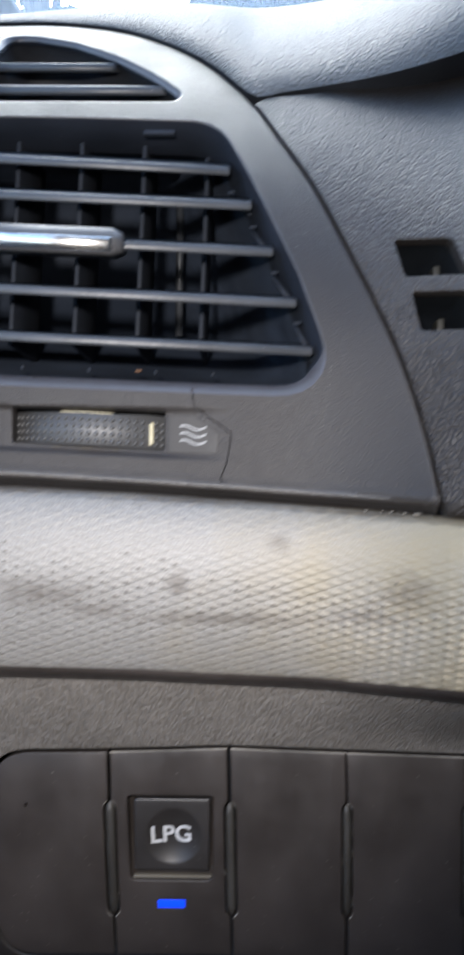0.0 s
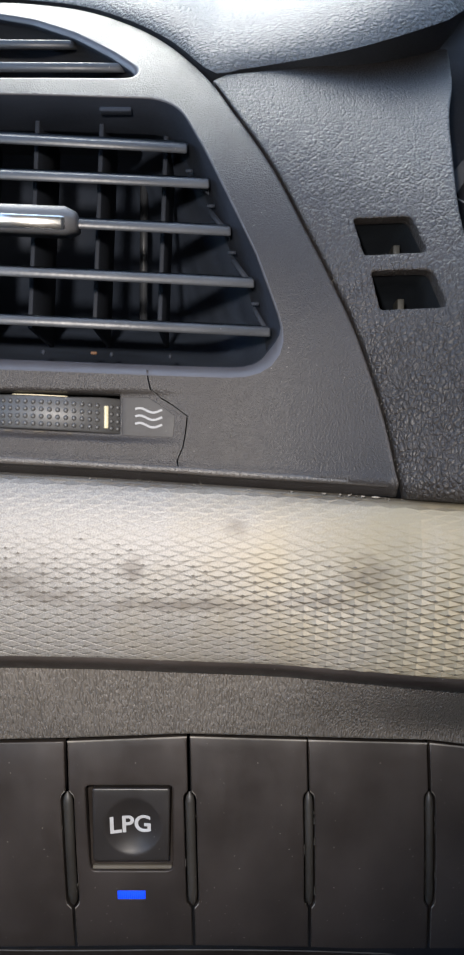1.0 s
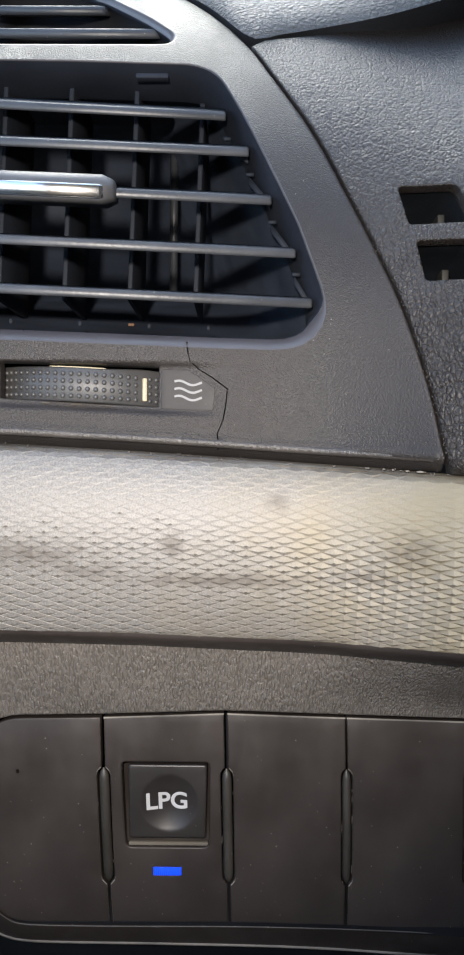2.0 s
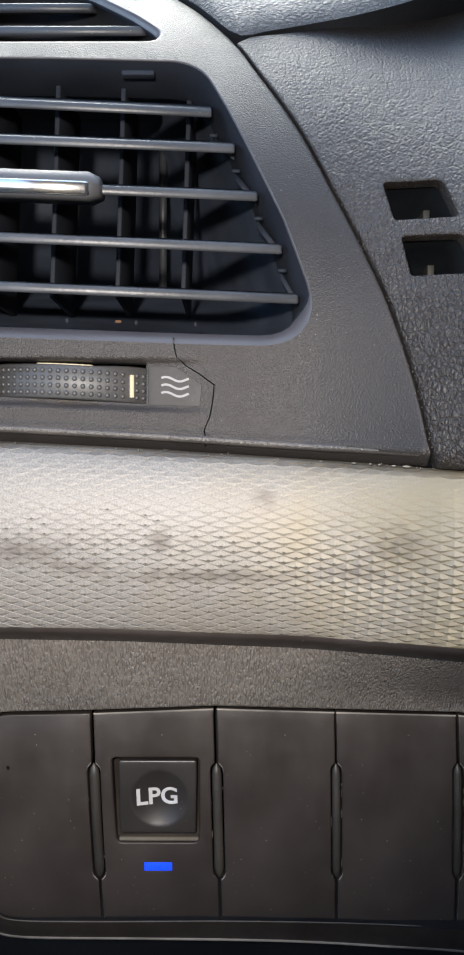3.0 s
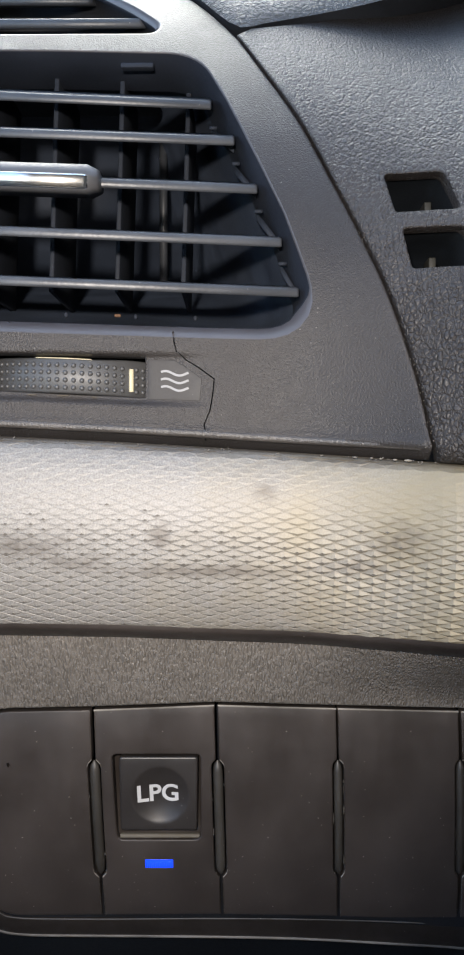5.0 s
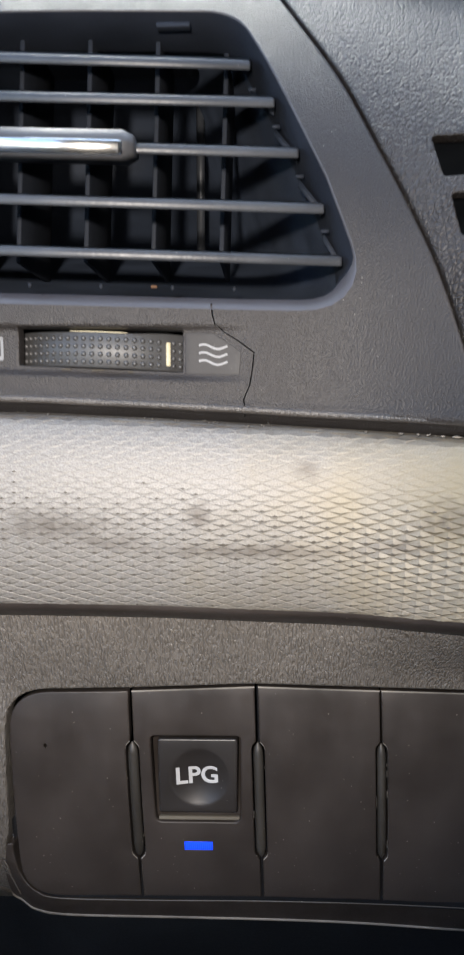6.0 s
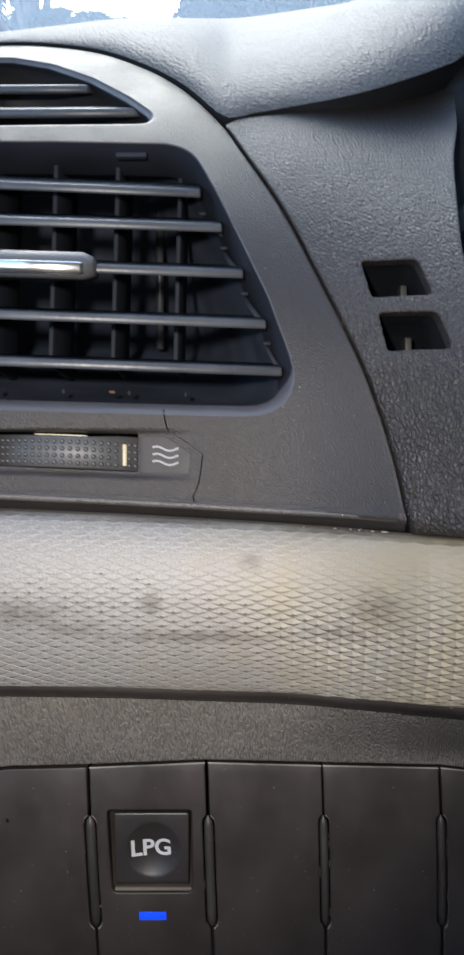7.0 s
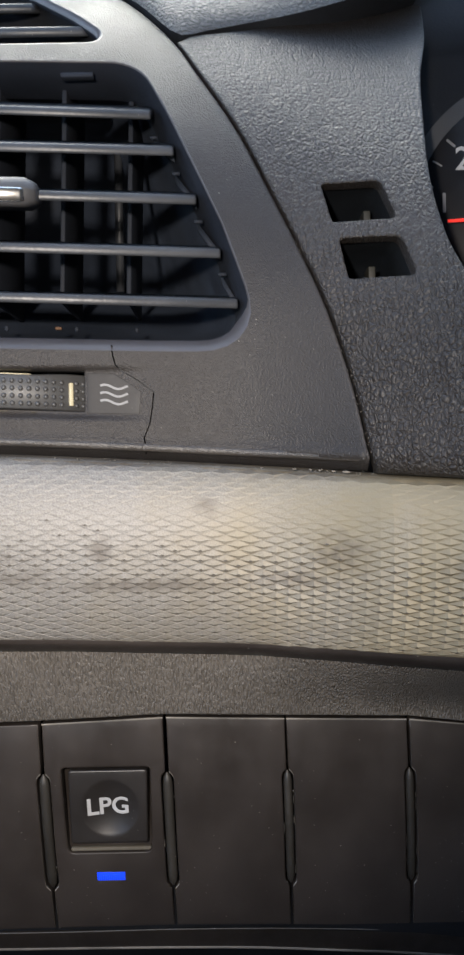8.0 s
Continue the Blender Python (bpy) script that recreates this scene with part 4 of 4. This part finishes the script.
for i in range(-49, 49):
    for j in range(-6, 50):
        if (i + j) % 2:
            continue
        u, share = strip_uv(i, j)
        if not 0.0 < share - 0.012 < 0.945:
            continue
        left = worn_at(u, share)
        deep = round(DEEP * left * wear.uniform(0.85, 1.15), 3)
        bare = wear.random() < dirt_share(u, share)
        w, core = 0.93, (0.20 - 0.06 * ramp(share, 0.62, 0.75)) if bare else 0.07
        outer = [*(strip_vert(i + x, j + y, 0.05 if share > 0.45 else 0.02) for x, y in ((-1, 0), (0, -1), (1, 0), (0, 1)))]
        inner = [strip_vert(i - w, j), strip_vert(i, j - w), strip_vert(i + w, j), strip_vert(i, j + w)]
        top = [strip_vert(i - core, j + SINK, deep), strip_vert(i, j + SINK - 1.2 * core, deep), strip_vert(i + core, j + SINK, deep), strip_vert(i, j + SINK + core, deep)]
        for a in range(4):
            b = (a + 1) % 4
            bm.faces.new((top[a], inner[a], inner[b], top[b]))
            bm.faces.new((inner[a], outer[a], outer[b], inner[b])).material_index = 2 if share > 0.5 else 0
        bm.faces.new(top).material_index = 1 if bare else 0
bmesh.ops.recalc_face_normals(bm, faces=bm.faces)
bm.normal_update()
if sum(f.normal.y for f in bm.faces) > 0:
    bmesh.ops.reverse_faces(bm, faces=bm.faces)
embossed = part("embossed_face", bm, M_SILVER, strip, smooth=False)
for m in (M_BARE, M_RIDGE):
    embossed.data.materials.append(m)


def border(s0, s1, deep):
    return lambda a, b: (lambda p: (p[0], p[1] + deep * b * b, p[2] + (s0 - s1) * 38 * b))(strip_point(-118 + 226 * a, s0))


part("backing", grid(lambda a, b: strip_point(-118 + 226 * a, 0.01 + 0.95 * b, -0.35), 90, 12), M_SILVER, strip)
part("upper_border", grid(border(0.012, -0.01, 5), 90, 4), M_SILVER, strip)
part("lower_border", grid(border(0.957, 1.045, 6.5), 90, 6), M_SWITCH, strip, "dark lower edge")

# ---- lower dashboard ----
def knee_surface(u, v):
    # the skin rolls under below the corner of the switch tray
    return knee_face(u, v) + 0.03 * max(0, -82 - v) ** 2 * (1 - ramp(u, -58, -53))


def knee_face(u, v):
    if v > -47.2:
        return 208.5 + (-30 - v) * 0.385 - 0.012 * bow(u) * ramp(v, -47.2, -30)
    return panel(u, v) - 0.85


WELL = fillet([(-54.9, -68, 0), (-54.3, -47.9, 9), (-29.3, -47.4, 0), (-4.2, -46.4, 0), (20.6, -47.1, 0), (45.4, -47.7, 0), (57, -49.1, 0), (96, -52.5, 3),
               (98, -103, 3), (59, -98.4, 0), (48, -97.2, 0), (22.2, -96.0, 0), (-3, -95.5, 0), (-28.5, -95.2, 0), (-54.2, -95.2, 9)])
upper = [p for p in WELL if p[1] > -66 and p[0] < 90]
rim_out = spline([(-56.3, -82), (-57.6, -90), (-57.4, -96.6), (-54.6, -99), (-51, -100.6), (-43, -101.3), (-22.7, -101.5), (0, -101.9), (16, -102.5), (36.3, -104.1), (51.5, -105.5), (104, -112)], 5)
rim_in = spline([(-54.9, -82), (-54.7, -86), (-53.4, -91.0), (-50.6, -94.5), (-46.0, -95.8), (-28.5, -96.0), (-3, -95.8), (22.2, -96.2), (48, -97.4), (59, -98.6), (104, -104)], 5)
knee_outline = [(-66.9, -27), (-67.2, -45), (-66.7, -56), (-65.4, -74.5), (-63.2, -89), (-60.2, -96)] + [(-57.5, -98.6), (-55.5, -98.6), (-55.4, -96.0), (-56.4, -91), (-56.5, -84), (-55.2, -78)] + upper + [(104, -53), (108, -27)]
knee = thing("lower_dash_panel", (-10, 215, -60), "dark brown-grey grained lower dashboard panel framing the switches", "dashboard panel")
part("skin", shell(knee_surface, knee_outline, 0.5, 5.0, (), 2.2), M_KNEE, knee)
part("switch_tray", tube(panel, WELL, 1.5, 8, 0.5, 2.0), M_BLACK, knee)


def rim_surface(u, v):
    return panel(u, v) - 0.5 + 0.35 * max(0, along(u, RIMTOP) - v)


RIMTOP = [(-56, -86), (-53.5, -92), (-50, -94.9), (-46, -95.8), (-28.5, -96.0), (-3, -95.8), (22.2, -96.2), (48, -97.4), (59, -98.6), (104, -104)]
part("lower_rim", shell(rim_surface, rim_in + rim_out[::-1], 0.3, 6.0, (), 1.5, edge=0.9), M_SWITCH, knee, "smooth black lower rim")
# sheet coloured near black for the shade under the dashboard
solid("dash_underside", shell(lambda u, v: 246 + 0.6 * (-100 - v), [(-125, -90), (-125, -190), (125, -190), (125, -90)], 0.5, 4, step=12), M_HOLLOW_SHADE, (0, 260, -130), "blackened sheet for the shade below the dashboard", kind="structure")


def bead(line, r):
    """A thin rounded lip along a line of (u, d, v)."""
    bm = bmesh.new()
    rings = [[bm.verts.new((u, d + r * math.cos(a), v + r * math.sin(a))) for a in np.linspace(0, 2 * math.pi, 9)[:-1]] for u, d, v in line]
    for p, q in zip(rings, rings[1:]):
        for i in range(8):
            bm.faces.new((p[i], p[(i + 1) % 8], q[(i + 1) % 8], q[i]))
    bmesh.ops.recalc_face_normals(bm, faces=bm.faces)
    return bm


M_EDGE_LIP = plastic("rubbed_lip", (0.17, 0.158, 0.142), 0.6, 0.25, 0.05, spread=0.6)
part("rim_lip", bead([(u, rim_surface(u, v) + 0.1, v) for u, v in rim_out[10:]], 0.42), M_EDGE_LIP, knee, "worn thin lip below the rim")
part("rim_edge", bead([(u, rim_surface(u, v) + 0.05, v) for u, v in rim_in[8:]], 0.16), M_WORN, knee, "worn thin upper edge of the rim")
end_outline = [(-120, -27), (-68.3, -27), (-68.6, -45), (-68.1, -56), (-66.8, -74.5), (-64.6, -89), (-60, -102), (-56, -120), (-120, -120)]
solid("dash_end_panel", shell(lambda u, v: knee_surface(u, v) + 1.5, end_outline, 1.0, 8.0, step=4), M_KNEE, (-90, 215, -70), "dark grained trim panel at the end of the dashboard", "dashboard panel")

# ---- switches ----
GAPS = [((-29.3, -47.8), (-28.5, -94.9)), ((-4.05, -46.9), (-3.0, -95.1)), ((20.5, -47.5), (22.0, -95.6)), ((45.4, -48.0), (47.8, -96.8)), ((70.6, -50.3), (73.6, -99.5))]
VTOP = [(-60, -48.5), (-29.3, -47.9), (-4.2, -46.9), (20.6, -47.6), (45.4, -48.2), (57, -49.6), (96, -53)]
VLOW = [(-60, -95.4), (-28.5, -95.4), (-3, -95.2), (22.2, -95.7), (48, -97.1), (59, -98.3), (98, -102.9)]


NOTCH = (1.35, 1.3, 1.15, 1.15, 1.15)


def gap_u(k, v):
    (a, b), (c, d) = GAPS[k]
    return a + (c - a) * (v - b) / (d - b)


def gap_side(k, side, wide):
    """Points down one side of a joint, with the notch for the finger rib."""
    top = along(GAPS[k][0][0], VTOP) - 0.3
    low = along(GAPS[k][1][0], VLOW) + 0.3
    out = []
    for v, w in ((top, wide), (-58.7, wide), (-59.1, 0.55 * NOTCH[k]), (-59.6, 0.85 * NOTCH[k]), (-60.4, NOTCH[k]), (-83.6, NOTCH[k]), (-84.5, 0.85 * NOTCH[k]), (-85.1, 0.5 * NOTCH[k]), (-85.5, 0.3), (low, 0.28)):
        out.append((gap_u(k, v) + side * w, v))
    return out


def blank_outline(k):
    """Between joint k - 1 and joint k."""
    wide = (0.6, 0.6, 0.3, 0.45, 0.4)
    left = gap_side(k - 1, 1, wide[k - 1] * 0.6)
    right = gap_side(k, -1, wide[k] * 0.6)
    return left + right[::-1]


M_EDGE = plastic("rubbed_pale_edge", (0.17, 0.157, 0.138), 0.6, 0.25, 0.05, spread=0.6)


def worn_edges(k, plate):
    """The rubbed edges of the plate between joint k - 1 and joint k, standing a hair proud."""
    loop = blank_outline(k)
    half = len(loop) // 2
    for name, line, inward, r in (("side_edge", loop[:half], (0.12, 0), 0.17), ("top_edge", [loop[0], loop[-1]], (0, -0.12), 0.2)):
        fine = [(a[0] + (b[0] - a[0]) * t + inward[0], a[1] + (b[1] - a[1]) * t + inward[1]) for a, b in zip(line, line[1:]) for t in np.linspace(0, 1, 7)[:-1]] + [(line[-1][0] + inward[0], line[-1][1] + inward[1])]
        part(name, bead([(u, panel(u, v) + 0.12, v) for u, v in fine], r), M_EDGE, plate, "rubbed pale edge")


for k in (2, 3, 4):
    blank = thing("switch_blank", (gap_u(k, -70) - 12, 221, -70), "satin black plastic blanking plate in the switch row", "switch blank", "switch blanks")
    part("plate", shell(panel, blank_outline(k), 0.35, 3.0, step=4.5, edge=2.0), M_SWITCH, blank)
    worn_edges(k, blank)
first = fillet([(-53.9, -48.6, 8.5), (-53.9, -95.4, 8.5)] + [(u, v, 0) for u, v in gap_side(0, -1, 0.35)[::-1]], 10)
blank_a = thing("switch_blank", (-42, 221, -70), "satin black end plate with rounded corners and a pinhole", "switch blank", "switch blanks")
pin = [(-46.7 + 0.35 * math.cos(a), -59.8 + 0.5 * math.sin(a)) for a in np.linspace(0, 6.28, 9)[:-1]]
part("plate", shell(panel, first, 0.35, 3.0, [(pin, 0.0, 2.0)], step=4.5, edge=2.0), M_SWITCH, blank_a)
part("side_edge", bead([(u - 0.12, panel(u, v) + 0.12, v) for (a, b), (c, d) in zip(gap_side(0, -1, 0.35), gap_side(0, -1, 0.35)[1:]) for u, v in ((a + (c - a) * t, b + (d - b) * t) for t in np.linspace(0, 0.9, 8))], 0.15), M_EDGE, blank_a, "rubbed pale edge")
last = gap_side(4, 1, 0.3) + [(96, -102), (95, -53.5)]
blank_e = thing("switch_blank", (84, 221, -75), "satin black plastic end plate of the switch row", "switch blank", "switch blanks")
part("plate", shell(panel, last, 0.35, 3.0, step=4.5, edge=2.0), M_SWITCH, blank_e)
part("side_edge", bead([(u + 0.12, panel(u, v) + 0.12, v) for (a, b), (c, d) in zip(gap_side(4, 1, 0.3), gap_side(4, 1, 0.3)[1:]) for u, v in ((a + (c - a) * t, b + (d - b) * t) for t in np.linspace(0, 0.9, 8))], 0.15), M_EDGE, blank_e, "rubbed pale edge")


M_RIB = plastic("rubbed_black_plastic", (0.032, 0.029, 0.025), 0.5, 0.3, 0.02, dust=0.6, spread=0.3)
ribs = thing("switch_rib_frame", (0, 222, -72), "black frame with narrow finger ribs between the switch plates", "switch frame")
for k in range(5):
    ends = []
    for v, s in ((-59.0, 0.15), (-60.0, 0.8), (-61.4, 1), (-72, 1), (-82.4, 1), (-84.0, 0.8), (-85.0, 0.2)):
        ends.append((gap_u(k, v), v, s))
    bm = bmesh.new()
    rings = [[bm.verts.new((u + s * (0.78 * NOTCH[k]) * math.cos(a), panel(u, v) + 0.95 - s * 0.98 * math.sin(a), v)) for a in np.linspace(-0.2, math.pi + 0.2, 9)] for u, v, s in ends]
    for p, q in zip(rings, rings[1:]):
        for i in range(8):
            bm.faces.new((p[i], p[i + 1], q[i + 1], q[i]))
    bmesh.ops.recalc_face_normals(bm, faces=bm.faces)
    part("rib", bm, M_RIB, ribs)

# added bead, paler than the bezel, that carries the torch's highlight along its crest
M_CREST = plastic("bezel_glint_plastic", (0.042, 0.037, 0.033), 0.40, 0.32, 0.20, spread=0.4, spec=0.6)
crest = [(u, along(u, BOTTOM) + 2.45) for u in np.arange(-94, 33, 0.7)]
part("rubbed_edge", bead([(u, bezel_surface(u, v) + 0.62 + 0.8 * ramp(u, 16, 33), v) for u, v in crest], 0.85), M_CREST, bezel, "paler bead added for the glint above the silver strip")

# dust caught along the joints
M_DUST = plastic("pale_dust", (0.12, 0.108, 0.09), 0.9, 0.3, 0.05, spread=0.5)
M_GRIME = plastic("joint_grime", (0.055, 0.048, 0.040), 0.9, 0.3, 0.05, spread=0.5)
motes = random.Random(21)


def crumb(u, d, v, a, b):
    """A flattened grain of dust, a wide and b high."""
    bm = bmesh.new()
    bmesh.ops.create_icosphere(bm, subdivisions=1, radius=1)
    for w in bm.verts:
        k = motes.uniform(0.7, 1.25)
        w.co = (u + w.co.x * a * k, d + w.co.y * 0.06, v + w.co.z * b * k)
    return bm


for k in range(5):
    bits = []
    for side in (-1, 1):
        v = -59.5
        while v > -86:
            h = motes.uniform(0.5, 3.0)
            if motes.random() < (0.22 if side > 0 else 0.12):
                u = gap_u(k, v) + side * (NOTCH[k] - 0.1 if v > -84.6 else 0.45)
                bits.append(crumb(u, panel(u, v) + 0.18, v - h / 2, motes.uniform(0.06, 0.13), h / 2))
            v -= h + motes.uniform(0.05, 0.8)
    for side in (-1, 1):
        u = gap_u(k, -84.9) + side * (NOTCH[k] - 0.25)
        bits.append(crumb(u, panel(u, -84.9) + 0.2, -84.9, 0.22, 0.55))
    part("joint_dust", merge(*bits), M_GRIME, ribs, "pale dust caught beside the rib")
bits = []
for n in range(150):
    u = -68 + 104 * motes.random()
    v = along(u, BOTTOM) + motes.gauss(-0.35, 0.22)
    bits.append(crumb(u, strip_d(u, v) - 0.1, v, motes.uniform(0.06, 0.22), motes.uniform(0.05, 0.12)))
for u, a in ((21.6, 0.55), (24.5, 0.4), (30.5, 0.9), (28.4, 0.5), (26, 0.3)):
    v = along(u, BOTTOM) - 0.25
    bits.append(crumb(u, strip_d(u, v) - 0.3, v, a, 0.22))
solid("dust_crumbs", merge(*bits), M_DUST, (-20, 198, 6), "pale dust and crumbs along the top of the silver strip", "dust", kind="stuff")
bits = []
for n in range(170):
    # lint along the seam beside the leather-grained panel
    u, v = EDGE[motes.randrange(58, len(EDGE))]
    u, v = u + motes.uniform(0.0, 0.7), v + motes.uniform(-1.2, 1.2)
    if v < 95:
        bits.append(crumb(u, face(u, v) + 0.25, v, motes.uniform(0.04, 0.12), motes.uniform(0.05, 0.22)))
solid("seam_lint", merge(*bits), M_GRIME, (20, 200, 50), "grey lint caught in the seam beside the vent surround", "dust", kind="stuff")
bits = []
for n in range(170):
    u = -50 + 110 * motes.random()
    v = along(u, VTOP) + 0.55 + motes.gauss(0, 0.1)
    bits.append(crumb(u, panel(u, v) + 0.2, v, motes.uniform(0.05, 0.25), motes.uniform(0.04, 0.09)))
solid("dust_crumbs", merge(*bits), M_DUST, (0, 218, -48), "pale dust in the joint above the switch plates", "dust", kind="stuff")

bits = []
for n in range(70):
    u, v = motes.uniform(-52, 68), motes.uniform(-93, -50)
    a = motes.uniform(0.05, 0.13)
    if min(abs(gap_u(k, v) - u) for k in range(5)) > 1.7 and not (-26 < u < -6.5 and -85 < v < -57):
        bits.append(crumb(u, panel(u, v) - 0.02, v, a, a * motes.uniform(0.6, 1.6)))
solid("dust_specks", merge(*bits), M_DUST, (0, 220, -70), "tiny pale dust specks on the switch plates", "dust", kind="stuff")
bits = []
for n in range(60):
    u, v = motes.uniform(-50, 33), motes.uniform(8, 90)
    if inside(np.array([[u, v]]), np.array(OUTLINE))[0] and not inside(np.array([[u, v]]), offset(dense(VENT, 1.5), 4.0))[0] and not (-50 < u < -4 and 11 < v < 25):
        a = motes.uniform(0.04, 0.11)
        bits.append(crumb(u, bezel_surface(u, v) - 0.02, v, a, a))
solid("dust_specks", merge(*bits), M_DUST, (0, 205, 50), "tiny pale dust specks on the vent surround", "dust", kind="stuff")

# ---- the gas switch ----
lpg = thing("lpg_switch", (-16, 221, -70), "black push switch marked LPG with a lit blue lamp", "switch")
KEYHOLE = fillet([(-25.4, -57.6, 1.0), (-7.25, -57.6, 1.0), (-7.45, -76.5, 1.4), (-24.7, -76.5, 1.4)], 5)
LAMP = [(-19.15, -81.2), (-13.25, -81.2), (-13.25, -83.25), (-19.15, -83.25)]
part("plate", shell(panel, blank_outline(1), 0.35, 3.0, [(KEYHOLE, 0.45, 3.0), (LAMP, 0.1, 1.0)], step=3.5, edge=1.2), M_SWITCH, lpg)


def button_surface(u, v):
    r = math.hypot(u + 15.55, (v + 66.3) * 0.96)
    dish = 1.55 * (1 - (r / 5.9) ** 2) if r < 5.9 else 0
    return panel(u, v) - 0.7 + dish + 0.035 * (v + 66)


KEY = fillet([(-23.9, -58.0, 0.7), (-7.8, -58.0, 0.7), (-8.05, -74.0, 0.7), (-23.9, -74.0, 0.7)], 5)
button = part("button", shell(button_surface, KEY, 0.4, 5.0, step=1.2, zones=[(-22.3, -8.9, -73, -59.5, 0.4)]), M_BUTTON, lpg, "dished black button")
part("lettering", lettering("LPG", (-16.1, -66.0), 3.75, button_surface, 0.08, 8.4, 1.5, 0.022), M_WHITE, button, "white letters LPG")
part("well", tube(panel, KEYHOLE, 2.5, 5.0, 0.2, 1.2), M_SWITCH, lpg)
worn_edges(1, lpg)
part("dust_ledge", block((-24.3, panel(0, -76) + 0.8, -76.4), (-7.6, panel(0, -76) + 2.4, -75.6), 0.25), plastic("dusty_ledge", (0.10, 0.090, 0.072), 0.8, 0.5, 0.05), lpg, "dusty ledge below the button")
lamp_bm = shell(lambda u, v: panel(u, v) + 0.15, LAMP, 0.1, 0.8, step=1)
lamp = part("lamp", lamp_bm, M_BLUE, lpg, "lit blue indicator lamp")
M_LENS = plain("blue_lens_rib", (0.010, 0.05, 0.55), 0.25, 0.0, 0.2)
ridges = [block((-18.95 + 0.41 * k, panel(0, -82.2) + 0.02, -83.1), (-18.78 + 0.41 * k, panel(0, -82.2) + 0.6, -81.35), 0.03, 1) for k in range(14)]
part("lens_ribs", merge(*ridges), M_LENS, lamp, "fine upright ribs of the lamp's lens")

# ---- small thing at the foot of the pillar ----
clip = thing("cable_clip", (-128, 520, 262), "small black clip with a red cap beside the pillar", "clip")
part("clip_body", block((-136.5, 515, 228), (-127.5, 524, 253), 1.5), M_BLACK, clip)
part("cap", block((-134.5, 517, 253), (-130, 522, 257.5), 1.0), plain("red_plastic", (0.5, 0.05, 0.05), 0.4), clip, "red cap")
